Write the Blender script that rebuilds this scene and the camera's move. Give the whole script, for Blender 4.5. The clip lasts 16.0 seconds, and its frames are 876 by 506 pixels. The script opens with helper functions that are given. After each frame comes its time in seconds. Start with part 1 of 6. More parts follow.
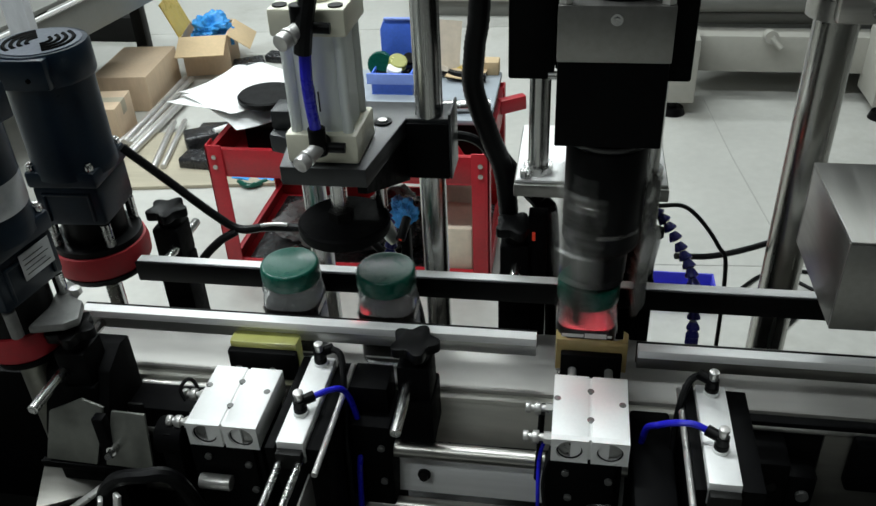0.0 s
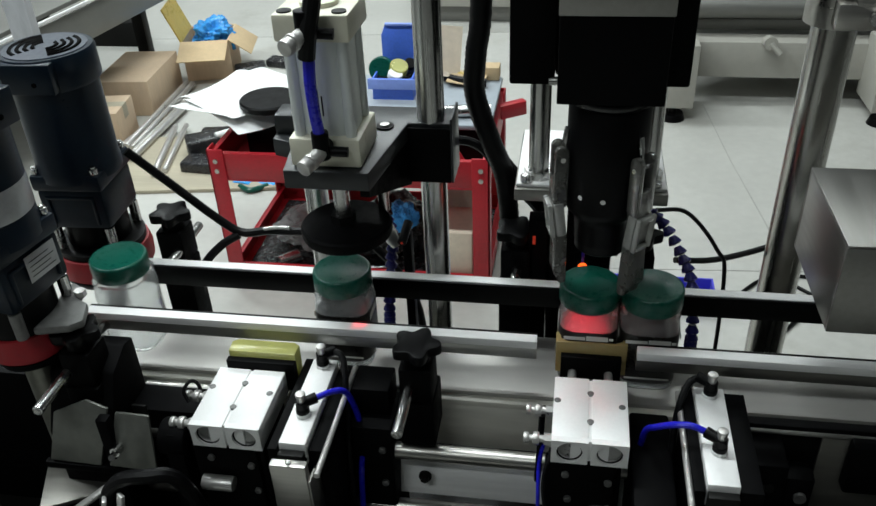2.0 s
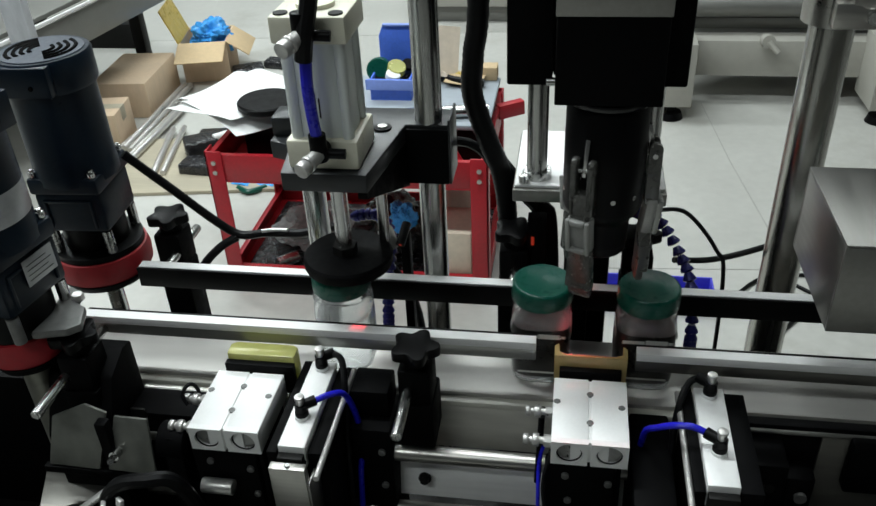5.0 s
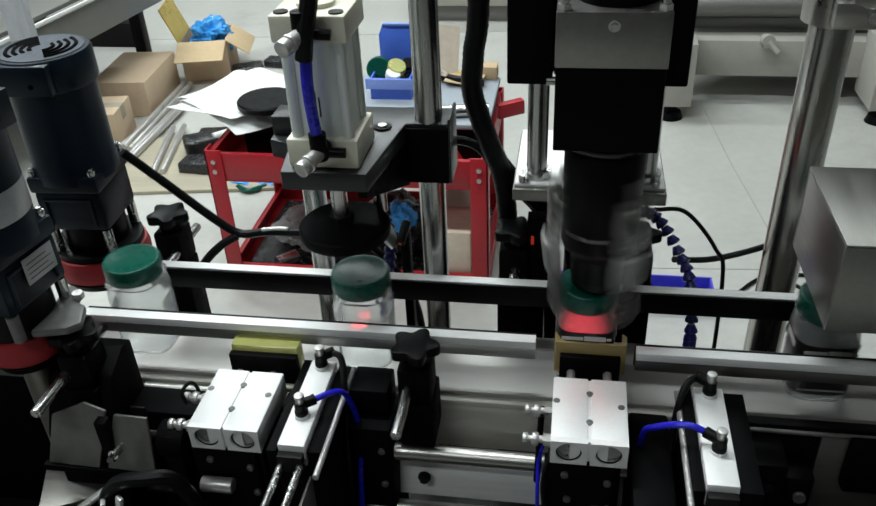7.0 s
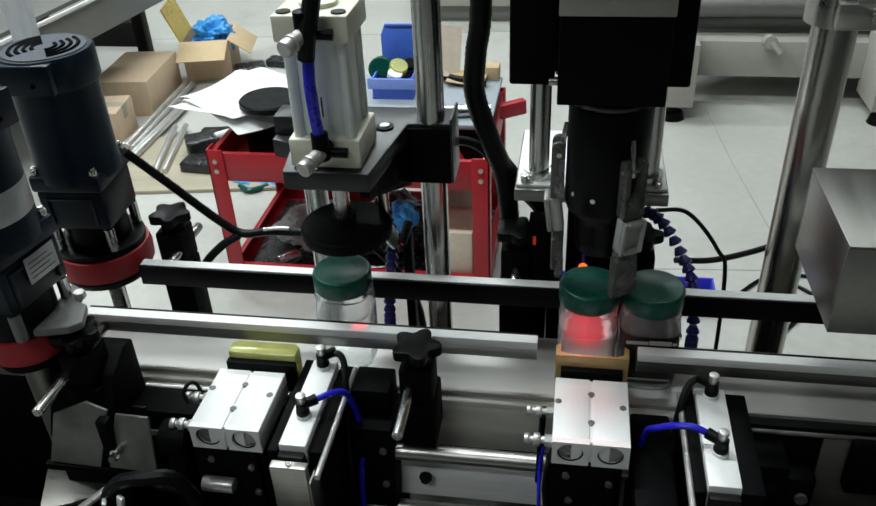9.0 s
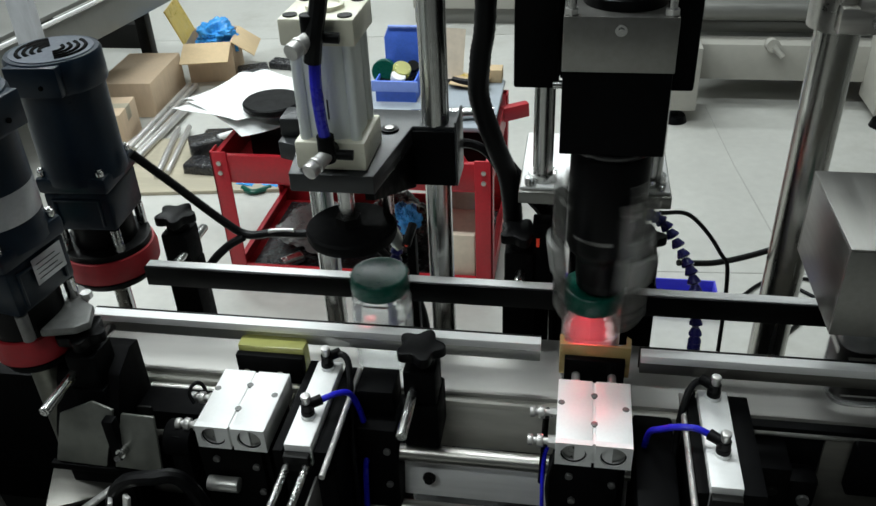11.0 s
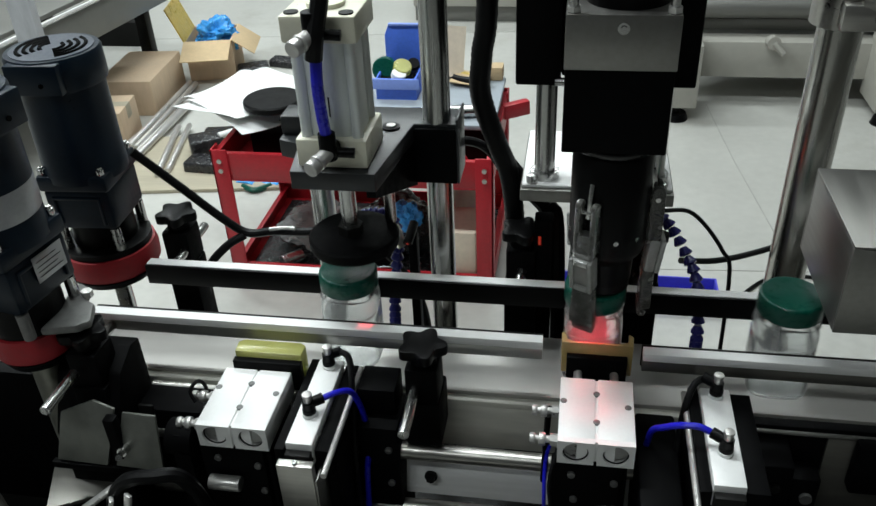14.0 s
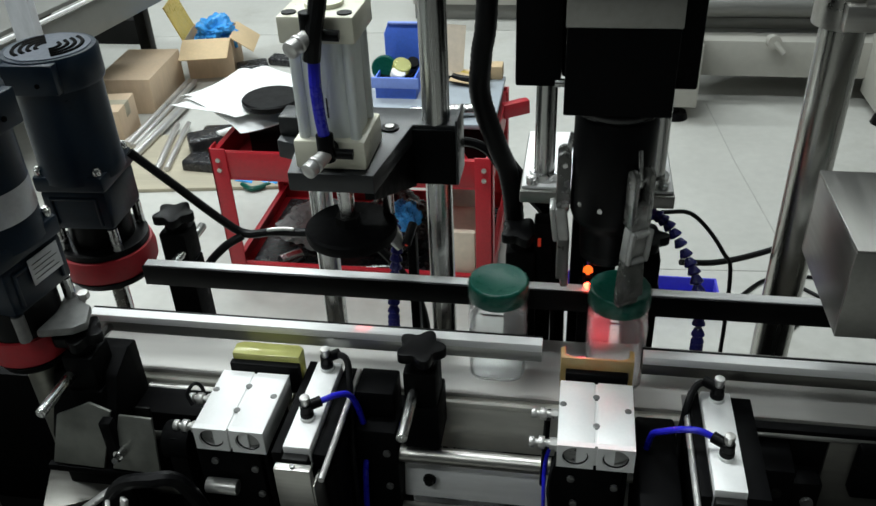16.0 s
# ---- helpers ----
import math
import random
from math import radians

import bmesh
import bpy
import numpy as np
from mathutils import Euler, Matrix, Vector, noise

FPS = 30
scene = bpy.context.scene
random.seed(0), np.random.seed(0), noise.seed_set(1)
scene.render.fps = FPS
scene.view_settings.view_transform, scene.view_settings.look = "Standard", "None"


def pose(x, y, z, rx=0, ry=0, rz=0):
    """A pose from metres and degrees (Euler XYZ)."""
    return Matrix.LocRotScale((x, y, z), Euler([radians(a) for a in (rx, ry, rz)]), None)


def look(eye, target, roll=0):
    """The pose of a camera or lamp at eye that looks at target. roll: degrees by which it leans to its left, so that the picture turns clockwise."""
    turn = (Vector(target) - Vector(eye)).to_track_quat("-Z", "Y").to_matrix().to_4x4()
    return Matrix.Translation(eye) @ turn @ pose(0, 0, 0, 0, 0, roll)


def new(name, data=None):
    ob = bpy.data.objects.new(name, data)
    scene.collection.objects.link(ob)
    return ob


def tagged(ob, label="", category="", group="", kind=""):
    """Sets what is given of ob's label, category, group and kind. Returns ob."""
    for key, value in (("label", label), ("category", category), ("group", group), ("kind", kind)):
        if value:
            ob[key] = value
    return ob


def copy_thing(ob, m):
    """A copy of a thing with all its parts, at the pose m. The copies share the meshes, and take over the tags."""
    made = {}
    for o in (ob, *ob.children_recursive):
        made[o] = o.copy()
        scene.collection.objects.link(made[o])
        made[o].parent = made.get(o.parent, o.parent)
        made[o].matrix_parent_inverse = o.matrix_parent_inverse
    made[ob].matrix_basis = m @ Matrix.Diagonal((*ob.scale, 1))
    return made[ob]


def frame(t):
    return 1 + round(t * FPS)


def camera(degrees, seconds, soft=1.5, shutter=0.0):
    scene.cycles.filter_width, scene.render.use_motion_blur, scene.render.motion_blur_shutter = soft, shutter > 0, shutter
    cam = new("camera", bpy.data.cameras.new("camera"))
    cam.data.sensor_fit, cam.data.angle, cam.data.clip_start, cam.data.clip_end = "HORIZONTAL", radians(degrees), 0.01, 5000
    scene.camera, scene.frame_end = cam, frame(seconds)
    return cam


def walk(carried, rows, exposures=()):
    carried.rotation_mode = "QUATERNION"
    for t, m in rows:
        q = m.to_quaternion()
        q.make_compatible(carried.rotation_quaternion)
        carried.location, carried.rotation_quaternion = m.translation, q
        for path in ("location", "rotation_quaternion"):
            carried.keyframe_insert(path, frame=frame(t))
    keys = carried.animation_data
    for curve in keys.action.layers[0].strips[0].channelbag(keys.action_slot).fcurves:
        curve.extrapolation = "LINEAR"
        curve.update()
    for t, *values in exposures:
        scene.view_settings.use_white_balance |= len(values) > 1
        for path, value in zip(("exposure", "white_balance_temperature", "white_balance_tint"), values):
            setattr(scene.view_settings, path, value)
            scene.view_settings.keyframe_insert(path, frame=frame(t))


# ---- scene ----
cam = camera(55.17, 16.0, soft=1.5, shutter=0.6)
PATH = [
    (0, -0.0293, -0.8061, 1.5427, 56.766, 2.323, 8.832),
    (0.5, -0.0282, -0.8101, 1.5444, 56.825, 2.316, 8.821),
    (1, -0.0314, -0.8125, 1.5445, 56.995, 2.158, 8.800),
    (1.5, -0.0313, -0.8125, 1.5445, 57.026, 2.149, 8.835),
    (2, -0.0296, -0.8151, 1.5462, 57.107, 2.221, 8.883),
    (2.5, -0.0300, -0.8160, 1.5485, 57.207, 2.244, 8.884),
    (3, -0.0313, -0.8188, 1.5486, 57.265, 2.263, 8.882),
    (3.5, -0.0320, -0.8167, 1.5467, 57.260, 2.237, 8.898),
    (4, -0.0307, -0.8149, 1.5466, 57.211, 2.389, 8.874),
    (6.5, -0.0287, -0.8109, 1.5470, 57.034, 2.480, 8.486),
    (7, -0.0294, -0.8130, 1.5467, 57.051, 2.375, 8.681),
    (7.5, -0.0305, -0.8137, 1.5466, 57.003, 2.303, 8.943),
    (8, -0.0297, -0.8127, 1.5468, 57.008, 2.494, 8.887),
    (8.5, -0.0305, -0.8126, 1.5478, 57.016, 2.419, 9.002),
    (9, -0.0301, -0.8127, 1.5466, 57.062, 2.309, 8.829),
    (11.5, -0.0327, -0.8193, 1.5502, 57.284, 2.218, 9.050),
    (12, -0.0329, -0.8165, 1.5490, 57.352, 2.263, 9.071),
    (12.5, -0.0318, -0.8134, 1.5485, 57.276, 2.348, 9.040),
    (13, -0.0322, -0.8142, 1.5488, 57.206, 2.328, 8.992),
    (13.5, -0.0337, -0.8172, 1.5490, 57.134, 2.393, 9.009),
    (14, -0.0342, -0.8165, 1.5483, 57.081, 2.277, 8.999),
    (14.5, -0.0334, -0.8180, 1.5508, 57.068, 2.293, 8.996),
    (15, -0.0336, -0.8157, 1.5505, 57.128, 2.351, 8.951),
    (15.5, -0.0346, -0.8104, 1.5480, 57.113, 2.280, 8.952),
    (16, -0.0350, -0.8081, 1.5483, 56.943, 2.181, 9.015),
]
walk(cam, [(r[0], pose(*r[1:])) for r in PATH], exposures=[(0.0, 0.0), (16.0, 0.0)])

# assumed hall ceiling lamps, out of view, set to balance brightness: x, y, watts
LAMPS = [(-2.8, 0.4, 68), (-0.8, 0.4, 53), (0.3, 2.2, 17), (-2.8, 3.0, 70), (-0.8, 3.2, 46), (2.8, 3.4, 2), (-2.6, 5.6, 38), (-0.6, 5.6, 22), (-1.0, -2.2, 21)]

# world: a dim, even hall glow behind the closed room
world = bpy.data.worlds.new("hall_air")
scene.world = world
world.use_nodes = True
world.node_tree.nodes["Background"].inputs[0].default_value = (0.9, 0.95, 1.0, 1)
world.node_tree.nodes["Background"].inputs[1].default_value = 0.15


def ceiling_lamp(x, y, z, sx, sy, watts, tint=(0.92, 1.0, 1.01)):
    data = bpy.data.lights.new("assumed_tube_light", "AREA")
    data.shape, data.size, data.size_y, data.energy, data.color = "RECTANGLE", sx, sy, watts, tint
    ob = new("assumed_tube_light", data)
    ob.location = (x, y, z)
    return ob


for lx, ly, lw in LAMPS:
    ceiling_lamp(lx, ly, 3.86, 1.5, 0.22, lw)


# ---------------------------------------------------------------- materials
def material(name, color, rough=0.5, metal=0.0, spread=0.15, grain=60.0, bump=0.05, stretch=(1, 1, 1), stain=0.0,
             coat=0.0, transmission=0.0, ior=1.5, dirt=(0.1, 0.09, 0.08), island=0.0, depth=0.001, spec=0.5):
    m = bpy.data.materials.new(name)
    m.use_nodes = True
    t = m.node_tree
    n, link = t.nodes, t.links.new
    b = n["Principled BSDF"]
    co = n.new("ShaderNodeTexCoord")
    mp = n.new("ShaderNodeMapping")
    mp.inputs["Scale"].default_value = stretch
    link(co.outputs["Object"], mp.inputs[0])
    fine = n.new("ShaderNodeTexNoise")
    fine.inputs["Scale"].default_value, fine.inputs["Detail"].default_value = grain, 6
    link(mp.outputs[0], fine.inputs["Vector"])
    broad = n.new("ShaderNodeTexNoise")
    broad.inputs["Scale"].default_value, broad.inputs["Detail"].default_value = grain * 0.11, 4
    link(mp.outputs[0], broad.inputs["Vector"])
    mix = n.new("ShaderNodeMix")
    mix.data_type = "RGBA"
    lo = [max(0.0, c * (1 - spread)) for c in color] + [1]
    hi = [min(1.0, c * (1 + spread)) for c in color] + [1]
    mix.inputs[6].default_value, mix.inputs[7].default_value = lo, hi
    add = n.new("ShaderNodeMath")
    add.operation = "MULTIPLY_ADD"
    link(fine.outputs[0], add.inputs[0])
    add.inputs[1].default_value = 0.5
    half = n.new("ShaderNodeMath")
    half.operation = "MULTIPLY"
    half.inputs[1].default_value = 0.5
    link(broad.outputs[0], half.inputs[0])
    link(half.outputs[0], add.inputs[2])
    wide = n.new("ShaderNodeMapRange")
    wide.inputs["From Min"].default_value, wide.inputs["From Max"].default_value = 0.32, 0.68
    link(add.outputs[0], wide.inputs[0])
    link(wide.outputs[0], mix.inputs[0])
    out = mix.outputs[2]
    if island:
        info = n.new("ShaderNodeObjectInfo")
        shade = n.new("ShaderNodeHueSaturation")
        rng = n.new("ShaderNodeMapRange")
        rng.inputs["To Min"].default_value, rng.inputs["To Max"].default_value = 1 - island, 1 + island
        link(info.outputs["Random"], rng.inputs[0])
        link(rng.outputs[0], shade.inputs["Value"])
        link(out, shade.inputs["Color"])
        out = shade.outputs[0]
    if stain:
        patch = n.new("ShaderNodeTexNoise")
        patch.inputs["Scale"].default_value, patch.inputs["Detail"].default_value = grain * 0.04, 7
        patch.inputs["Roughness"].default_value = 0.7
        link(co.outputs["Object"], patch.inputs["Vector"])
        ramp = n.new("ShaderNodeMapRange")
        ramp.inputs["From Min"].default_value, ramp.inputs["From Max"].default_value = 0.52, 0.75
        ramp.inputs["To Max"].default_value = stain
        link(patch.outputs[0], ramp.inputs[0])
        over = n.new("ShaderNodeMix")
        over.data_type = "RGBA"
        over.inputs[7].default_value = (*dirt, 1)
        link(ramp.outputs[0], over.inputs[0])
        link(out, over.inputs[6])
        out = over.outputs[2]
    link(out, b.inputs["Base Color"])
    rr = n.new("ShaderNodeMapRange")
    rr.inputs["To Min"].default_value, rr.inputs["To Max"].default_value = max(0.02, rough * 0.75), min(1, rough * 1.3)
    link(wide.outputs[0], rr.inputs[0])
    link(rr.outputs[0], b.inputs["Roughness"])
    b.inputs["Metallic"].default_value = metal
    b.inputs["Coat Weight"].default_value = coat
    b.inputs["Transmission Weight"].default_value = transmission
    b.inputs["IOR"].default_value = ior
    b.inputs["Specular IOR Level"].default_value = spec
    if bump:
        bp = n.new("ShaderNodeBump")
        bp.inputs["Strength"].default_value, bp.inputs["Distance"].default_value = bump, depth
        link(fine.outputs[0], bp.inputs["Height"])
        link(bp.outputs[0], b.inputs["Normal"])
    return m


def glow(name, color, strength):
    m = bpy.data.materials.new(name)
    m.use_nodes = True
    b = m.node_tree.nodes["Principled BSDF"]
    b.inputs["Base Color"].default_value = (*color, 1)
    b.inputs["Emission Color"].default_value = (*color, 1)
    b.inputs["Emission Strength"].default_value = strength
    return m


STEEL = material("brushed_steel", (0.50, 0.49, 0.46), 0.34, 1.0, 0.14, 220, 0.04, (0.06, 1, 1), 0.12)
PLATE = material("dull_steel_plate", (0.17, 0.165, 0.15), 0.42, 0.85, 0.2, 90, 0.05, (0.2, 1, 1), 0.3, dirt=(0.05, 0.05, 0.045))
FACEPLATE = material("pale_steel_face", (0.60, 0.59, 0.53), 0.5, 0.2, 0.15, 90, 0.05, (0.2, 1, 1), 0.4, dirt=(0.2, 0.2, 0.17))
POLE = material("chromed_pole", (0.50, 0.50, 0.485), 0.27, 1.0, 0.1, 120, 0.0, (1, 1, 0.04))
CHROME = material("chromed_rod", (0.56, 0.56, 0.55), 0.24, 1.0, 0.08, 150, 0.02)
ALU = material("clear_anodised_aluminium", (0.92, 0.92, 0.91), 0.45, 0.12, 0.03, 260, 0.02)
RAIL = material("extruded_aluminium", (0.86, 0.86, 0.85), 0.42, 0.08, 0.06, 200, 0.02, (0.04, 1, 1), 0.06)
BLACK = material("black_anodised_aluminium", (0.0024, 0.0024, 0.0027), 0.55, 0.0, 0.3, 120, 0.04, stain=0.02, dirt=(0.010, 0.010, 0.010), spec=0.06)
PLASTIC = material("black_plastic", (0.0024, 0.0024, 0.0027), 0.38, 0.0, 0.25, 300, 0.05, spec=0.12)
RUBBER = material("black_rubber_hose", (0.0026, 0.0026, 0.003), 0.42, 0.0, 0.3, 200, 0.1, spec=0.2)
NAVY = material("dark_blue_motor_paint", (0.0032, 0.0098, 0.0195), 0.36, 0.0, 0.25, 160, 0.06, stain=0.04, dirt=(0.025, 0.03, 0.035), spec=0.26)
REDPAINT = material("red_powder_coat", (0.42, 0.012, 0.022), 0.42, 0.0, 0.15, 120, 0.06, stain=0.12, dirt=(0.1, 0.02, 0.02))
REDRUBBER = material("red_polyurethane_tyre", (0.36, 0.014, 0.022), 0.5, 0.0, 0.18, 140, 0.1, stain=0.25, dirt=(0.15, 0.02, 0.02))
GREEN = material("dark_green_cap_plastic", (0.0015, 0.074, 0.050), 0.3, 0.0, 0.05, 1500, 0.02, spec=0.35)
PET = material("clear_plastic_jar", (0.95, 0.97, 0.97), 0.04, 0.0, 0.02, 22, 0.5, transmission=0.96, ior=1.4, depth=0.003)
haze = PET.node_tree
veil = haze.nodes.new("ShaderNodeBsdfTranslucent")
veil.inputs["Color"].default_value = (0.9, 0.9, 0.9, 1)
blend = haze.nodes.new("ShaderNodeMixShader")
blend.inputs[0].default_value = 0.07
haze.links.new(haze.nodes["Principled BSDF"].outputs[0], blend.inputs[1])
haze.links.new(veil.outputs[0], blend.inputs[2])
haze.links.new(blend.outputs[0], haze.nodes["Material Output"].inputs[0])
LABEL = material("black_printed_label", (0.012, 0.011, 0.010), 0.3, 0.0, 0.2, 200, 0.0)
PRINT = material("white_label_print", (0.75, 0.74, 0.70), 0.4, 0.0, 0.05, 200, 0.0)
AMBER = material("amber_polyurethane", (0.74, 0.56, 0.24), 0.22, 0.0, 0.12, 40, 0.02, transmission=0.45, ior=1.45)
OLIVE = material("yellow_green_polyurethane", (0.66, 0.66, 0.22), 0.22, 0.0, 0.12, 40, 0.02, transmission=0.45, ior=1.45)
IVORY = material("cream_enamel", (0.78, 0.76, 0.62), 0.34, 0.0, 0.05, 120, 0.03, stain=0.1, dirt=(0.45, 0.43, 0.34))
BARREL = material("satin_aluminium_barrel", (0.80, 0.84, 0.82), 0.38, 0.25, 0.05, 200, 0.02, (1, 1, 0.05))
BLUEHOSE = material("blue_air_hose", (0.012, 0.012, 0.55), 0.3, 0.0, 0.1, 200, 0.02)
BLUELINK = material("blue_link_hose", (0.022, 0.022, 0.16), 0.26, 0.0, 0.2, 200, 0.05)
BLUEBIN = material("blue_bin_plastic", (0.07, 0.17, 0.72), 0.42, 0.0, 0.12, 120, 0.05, stain=0.08, dirt=(0.2, 0.2, 0.3))
RIMBLUE = material("pale_blue_bin_rim", (0.24, 0.34, 0.78), 0.4, 0.0, 0.08, 120, 0.04)
BLUECRATE = material("violet_blue_crate_plastic", (0.07, 0.07, 0.55), 0.42, 0.0, 0.1, 120, 0.05)
CARD = material("brown_cardboard", (0.62, 0.475, 0.33), 0.85, 0.0, 0.1, 60, 0.15, (1, 1, 0.2), 0.25, dirt=(0.34, 0.23, 0.13))
CARDGREY = material("greyish_cardboard", (0.70, 0.60, 0.48), 0.85, 0.0, 0.1, 60, 0.12, stain=0.15, dirt=(0.4, 0.32, 0.22))
CARDIN = material("inner_cardboard", (0.56, 0.42, 0.25), 0.85, 0.0, 0.1, 60, 0.15)
PAPER = material("white_paper", (0.84, 0.85, 0.84), 0.7, 0.0, 0.02, 40, 0.05)
FILMBLUE = material("blue_plastic_film", (0.05, 0.33, 0.80), 0.2, 0.0, 0.3, 60, 0.8, depth=0.01)
FILMYELLOW = material("yellow_plastic_film", (0.62, 0.45, 0.10), 0.3, 0.0, 0.15, 60, 0.5, depth=0.01)
BLACKFILM = material("black_plastic_sheet", (0.02, 0.02, 0.022), 0.25, 0.0, 0.4, 50, 0.8, depth=0.01)
CONCRETE = material("pale_factory_floor", (0.49, 0.488, 0.455), 0.5, 0.0, 0.09, 26, 0.06, stain=0.55, dirt=(0.25, 0.23, 0.185))
BEIGE = material("beige_machine_paint", (0.38, 0.37, 0.33), 0.5, 0.0, 0.06, 40, 0.04, stain=0.25, dirt=(0.22, 0.21, 0.17))
GREY = material("grey_machine_metal", (0.20, 0.20, 0.185), 0.45, 0.4, 0.1, 60, 0.04, (0.1, 1, 1), 0.2)
SCREEN = material("grey_work_mat", (0.34, 0.38, 0.42), 0.6, 0.0, 0.1, 60, 0.06, stain=0.2)
WALLPAINT = material("pale_wall_paint", (0.38, 0.39, 0.385), 0.8, 0.0, 0.05, 10, 0.05)
WOOD = material("pale_wood_board", (0.40, 0.36, 0.27), 0.7, 0.0, 0.15, 60, 0.1, (0.1, 1, 1))
CLAW = material("cast_resin_finger", (0.12, 0.12, 0.11), 0.25, 0.0, 0.15, 80, 0.05, transmission=0.45, ior=1.45)
KNUCKLE = material("clear_resin_knuckle", (0.52, 0.52, 0.50), 0.2, 0.0, 0.15, 80, 0.05, transmission=0.4, ior=1.45)
SATIN = material("satin_nickel", (0.62, 0.61, 0.59), 0.34, 0.7, 0.1, 200, 0.04)
POLISHED = material("polished_steel_post", (0.40, 0.395, 0.37), 0.26, 1.0, 0.1, 120, 0.02, (1, 1, 0.05), 0.1)
HOUSE = material("dull_stainless_sheet", (0.27, 0.265, 0.25), 0.36, 0.9, 0.12, 160, 0.04, (1, 0.08, 1), 0.1)
GRILLE = material("fan_grille_painted_sheen", (0.045, 0.055, 0.075), 0.35, 0.0, 0.1, 160, 0.05)
FILMWHITE = material("milky_wrap_film", (0.42, 0.43, 0.45), 0.35, 0.0, 0.25, 30, 0.4, (1, 1, 0.3), depth=0.004)
DULLCAST = material("dull_cast_aluminium", (0.17, 0.17, 0.165), 0.42, 0.4, 0.25, 120, 0.1, stain=0.3, dirt=(0.03, 0.03, 0.03))
# black plate, base colour lifted for the ceiling's reflection on its top
SLATE = material("black_plate_lifted_for_sheen", (0.016, 0.018, 0.020), 0.36, 0.0, 0.3, 90, 0.03, stain=0.1, dirt=(0.03, 0.03, 0.03), spec=0.55)
FRAMEGREY = material("dark_grey_steel_frame", (0.010, 0.010, 0.0095), 0.45, 0.1, 0.2, 80, 0.05, spec=0.15)
BELT = material("smooth_steel_conveyor_belt", (0.40, 0.39, 0.37), 0.46, 0.65, 0.1, 60, 0.03, (0.1, 1, 1), 0.25, dirt=(0.2, 0.19, 0.17))
HOLDER = material("satin_rail_holder", (0.50, 0.50, 0.48), 0.3, 0.8, 0.1, 200, 0.02, (0.04, 1, 1), 0.1)
GLOSSBLACK = material("glossy_black_ring", (0.006, 0.006, 0.006), 0.18, 0.0, 0.1, 200, 0.0, spec=0.6)
BORE = material("turned_bore_cap", (0.45, 0.45, 0.44), 0.3, 0.9, 0.1, 200, 0.02)
ZINC = material("dull_zinc_sheet", (0.19, 0.195, 0.175), 0.4, 0.45, 0.25, 60, 0.05, stain=0.4, dirt=(0.10, 0.10, 0.09))
# dull grey steel; the olive in its colour stands for a reflection
SHAFT = material("dull_steel_shaft_olive_reflected", (0.30, 0.30, 0.26), 0.35, 0.7, 0.15, 90, 0.03, stain=0.2)
CLEARBAG = material("clear_plastic_bag", (0.55, 0.56, 0.56), 0.15, 0.0, 0.2, 50, 0.8, transmission=0.6, ior=1.3, depth=0.01)
DARKWALL = material("darkened_unseen_wall", (0.10, 0.10, 0.10), 0.85, 0.0, 0.1, 10, 0.05)
JOINT = material("floor_joint_filler", (0.40, 0.395, 0.37), 0.8, 0.0, 0.15, 60, 0.05)
REDLED = glow("red_sensor_led", (1.0, 0.06, 0.03), 14.0)
DIMRED = glow("red_indicator", (0.7, 0.05, 0.02), 0.18)
ORANGELED = glow("orange_sensor_lamp", (1.0, 0.11, 0.012), 2.0)
NAMEPLATE = material("grey_name_plate", (0.42, 0.43, 0.44), 0.35, 0.5, 0.1, 200, 0.02)
INK = material("dark_ink", (0.002, 0.002, 0.002), 0.8, spec=0.05)


# ---------------------------------------------------------------- mesh tools
def world_of(ob):
    m = ob.matrix_basis.copy()
    while ob.parent:
        ob = ob.parent
        m = ob.matrix_basis @ m
    return m


SPACE = [Matrix.Identity(4)]  # where the parts now being built stand


def thing(name, label, category, at=(0, 0, 0), group="", kind=""):
    ob = new(name)
    ob.empty_display_size = 0.02
    ob.matrix_basis = Matrix.Translation(SPACE[0] @ Vector(at))
    return tagged(ob, label, category, group, kind)


def part(name, bm, mat, parent, label="", sharp=35):
    """One mesh, given in world coordinates, under a thing or a part."""
    me = bpy.data.meshes.new(name)
    bm.transform(SPACE[0])
    if parent is not None:
        bm.transform(world_of(parent).inverted())
    bmesh.ops.recalc_face_normals(bm, faces=bm.faces)
    bm.to_mesh(me)
    bm.free()
    me.materials.append(mat)
    me.shade_smooth()
    me.set_sharp_from_angle(angle=radians(sharp))
    ob = new(name, me)
    ob.parent = parent
    return tagged(ob, label)


def solid(name, bm, mat, label, category, group="", kind="", sharp=35):
    """A thing of one mesh."""
    return tagged(part(name, bm, mat, None, label, sharp), label, category, group, kind)


def merged(*pieces):
    bm = bmesh.new()
    for p in pieces:
        me = bpy.data.meshes.new("tmp")
        p.to_mesh(me)
        p.free()
        bm.from_mesh(me)
        bpy.data.meshes.remove(me)
    return bm


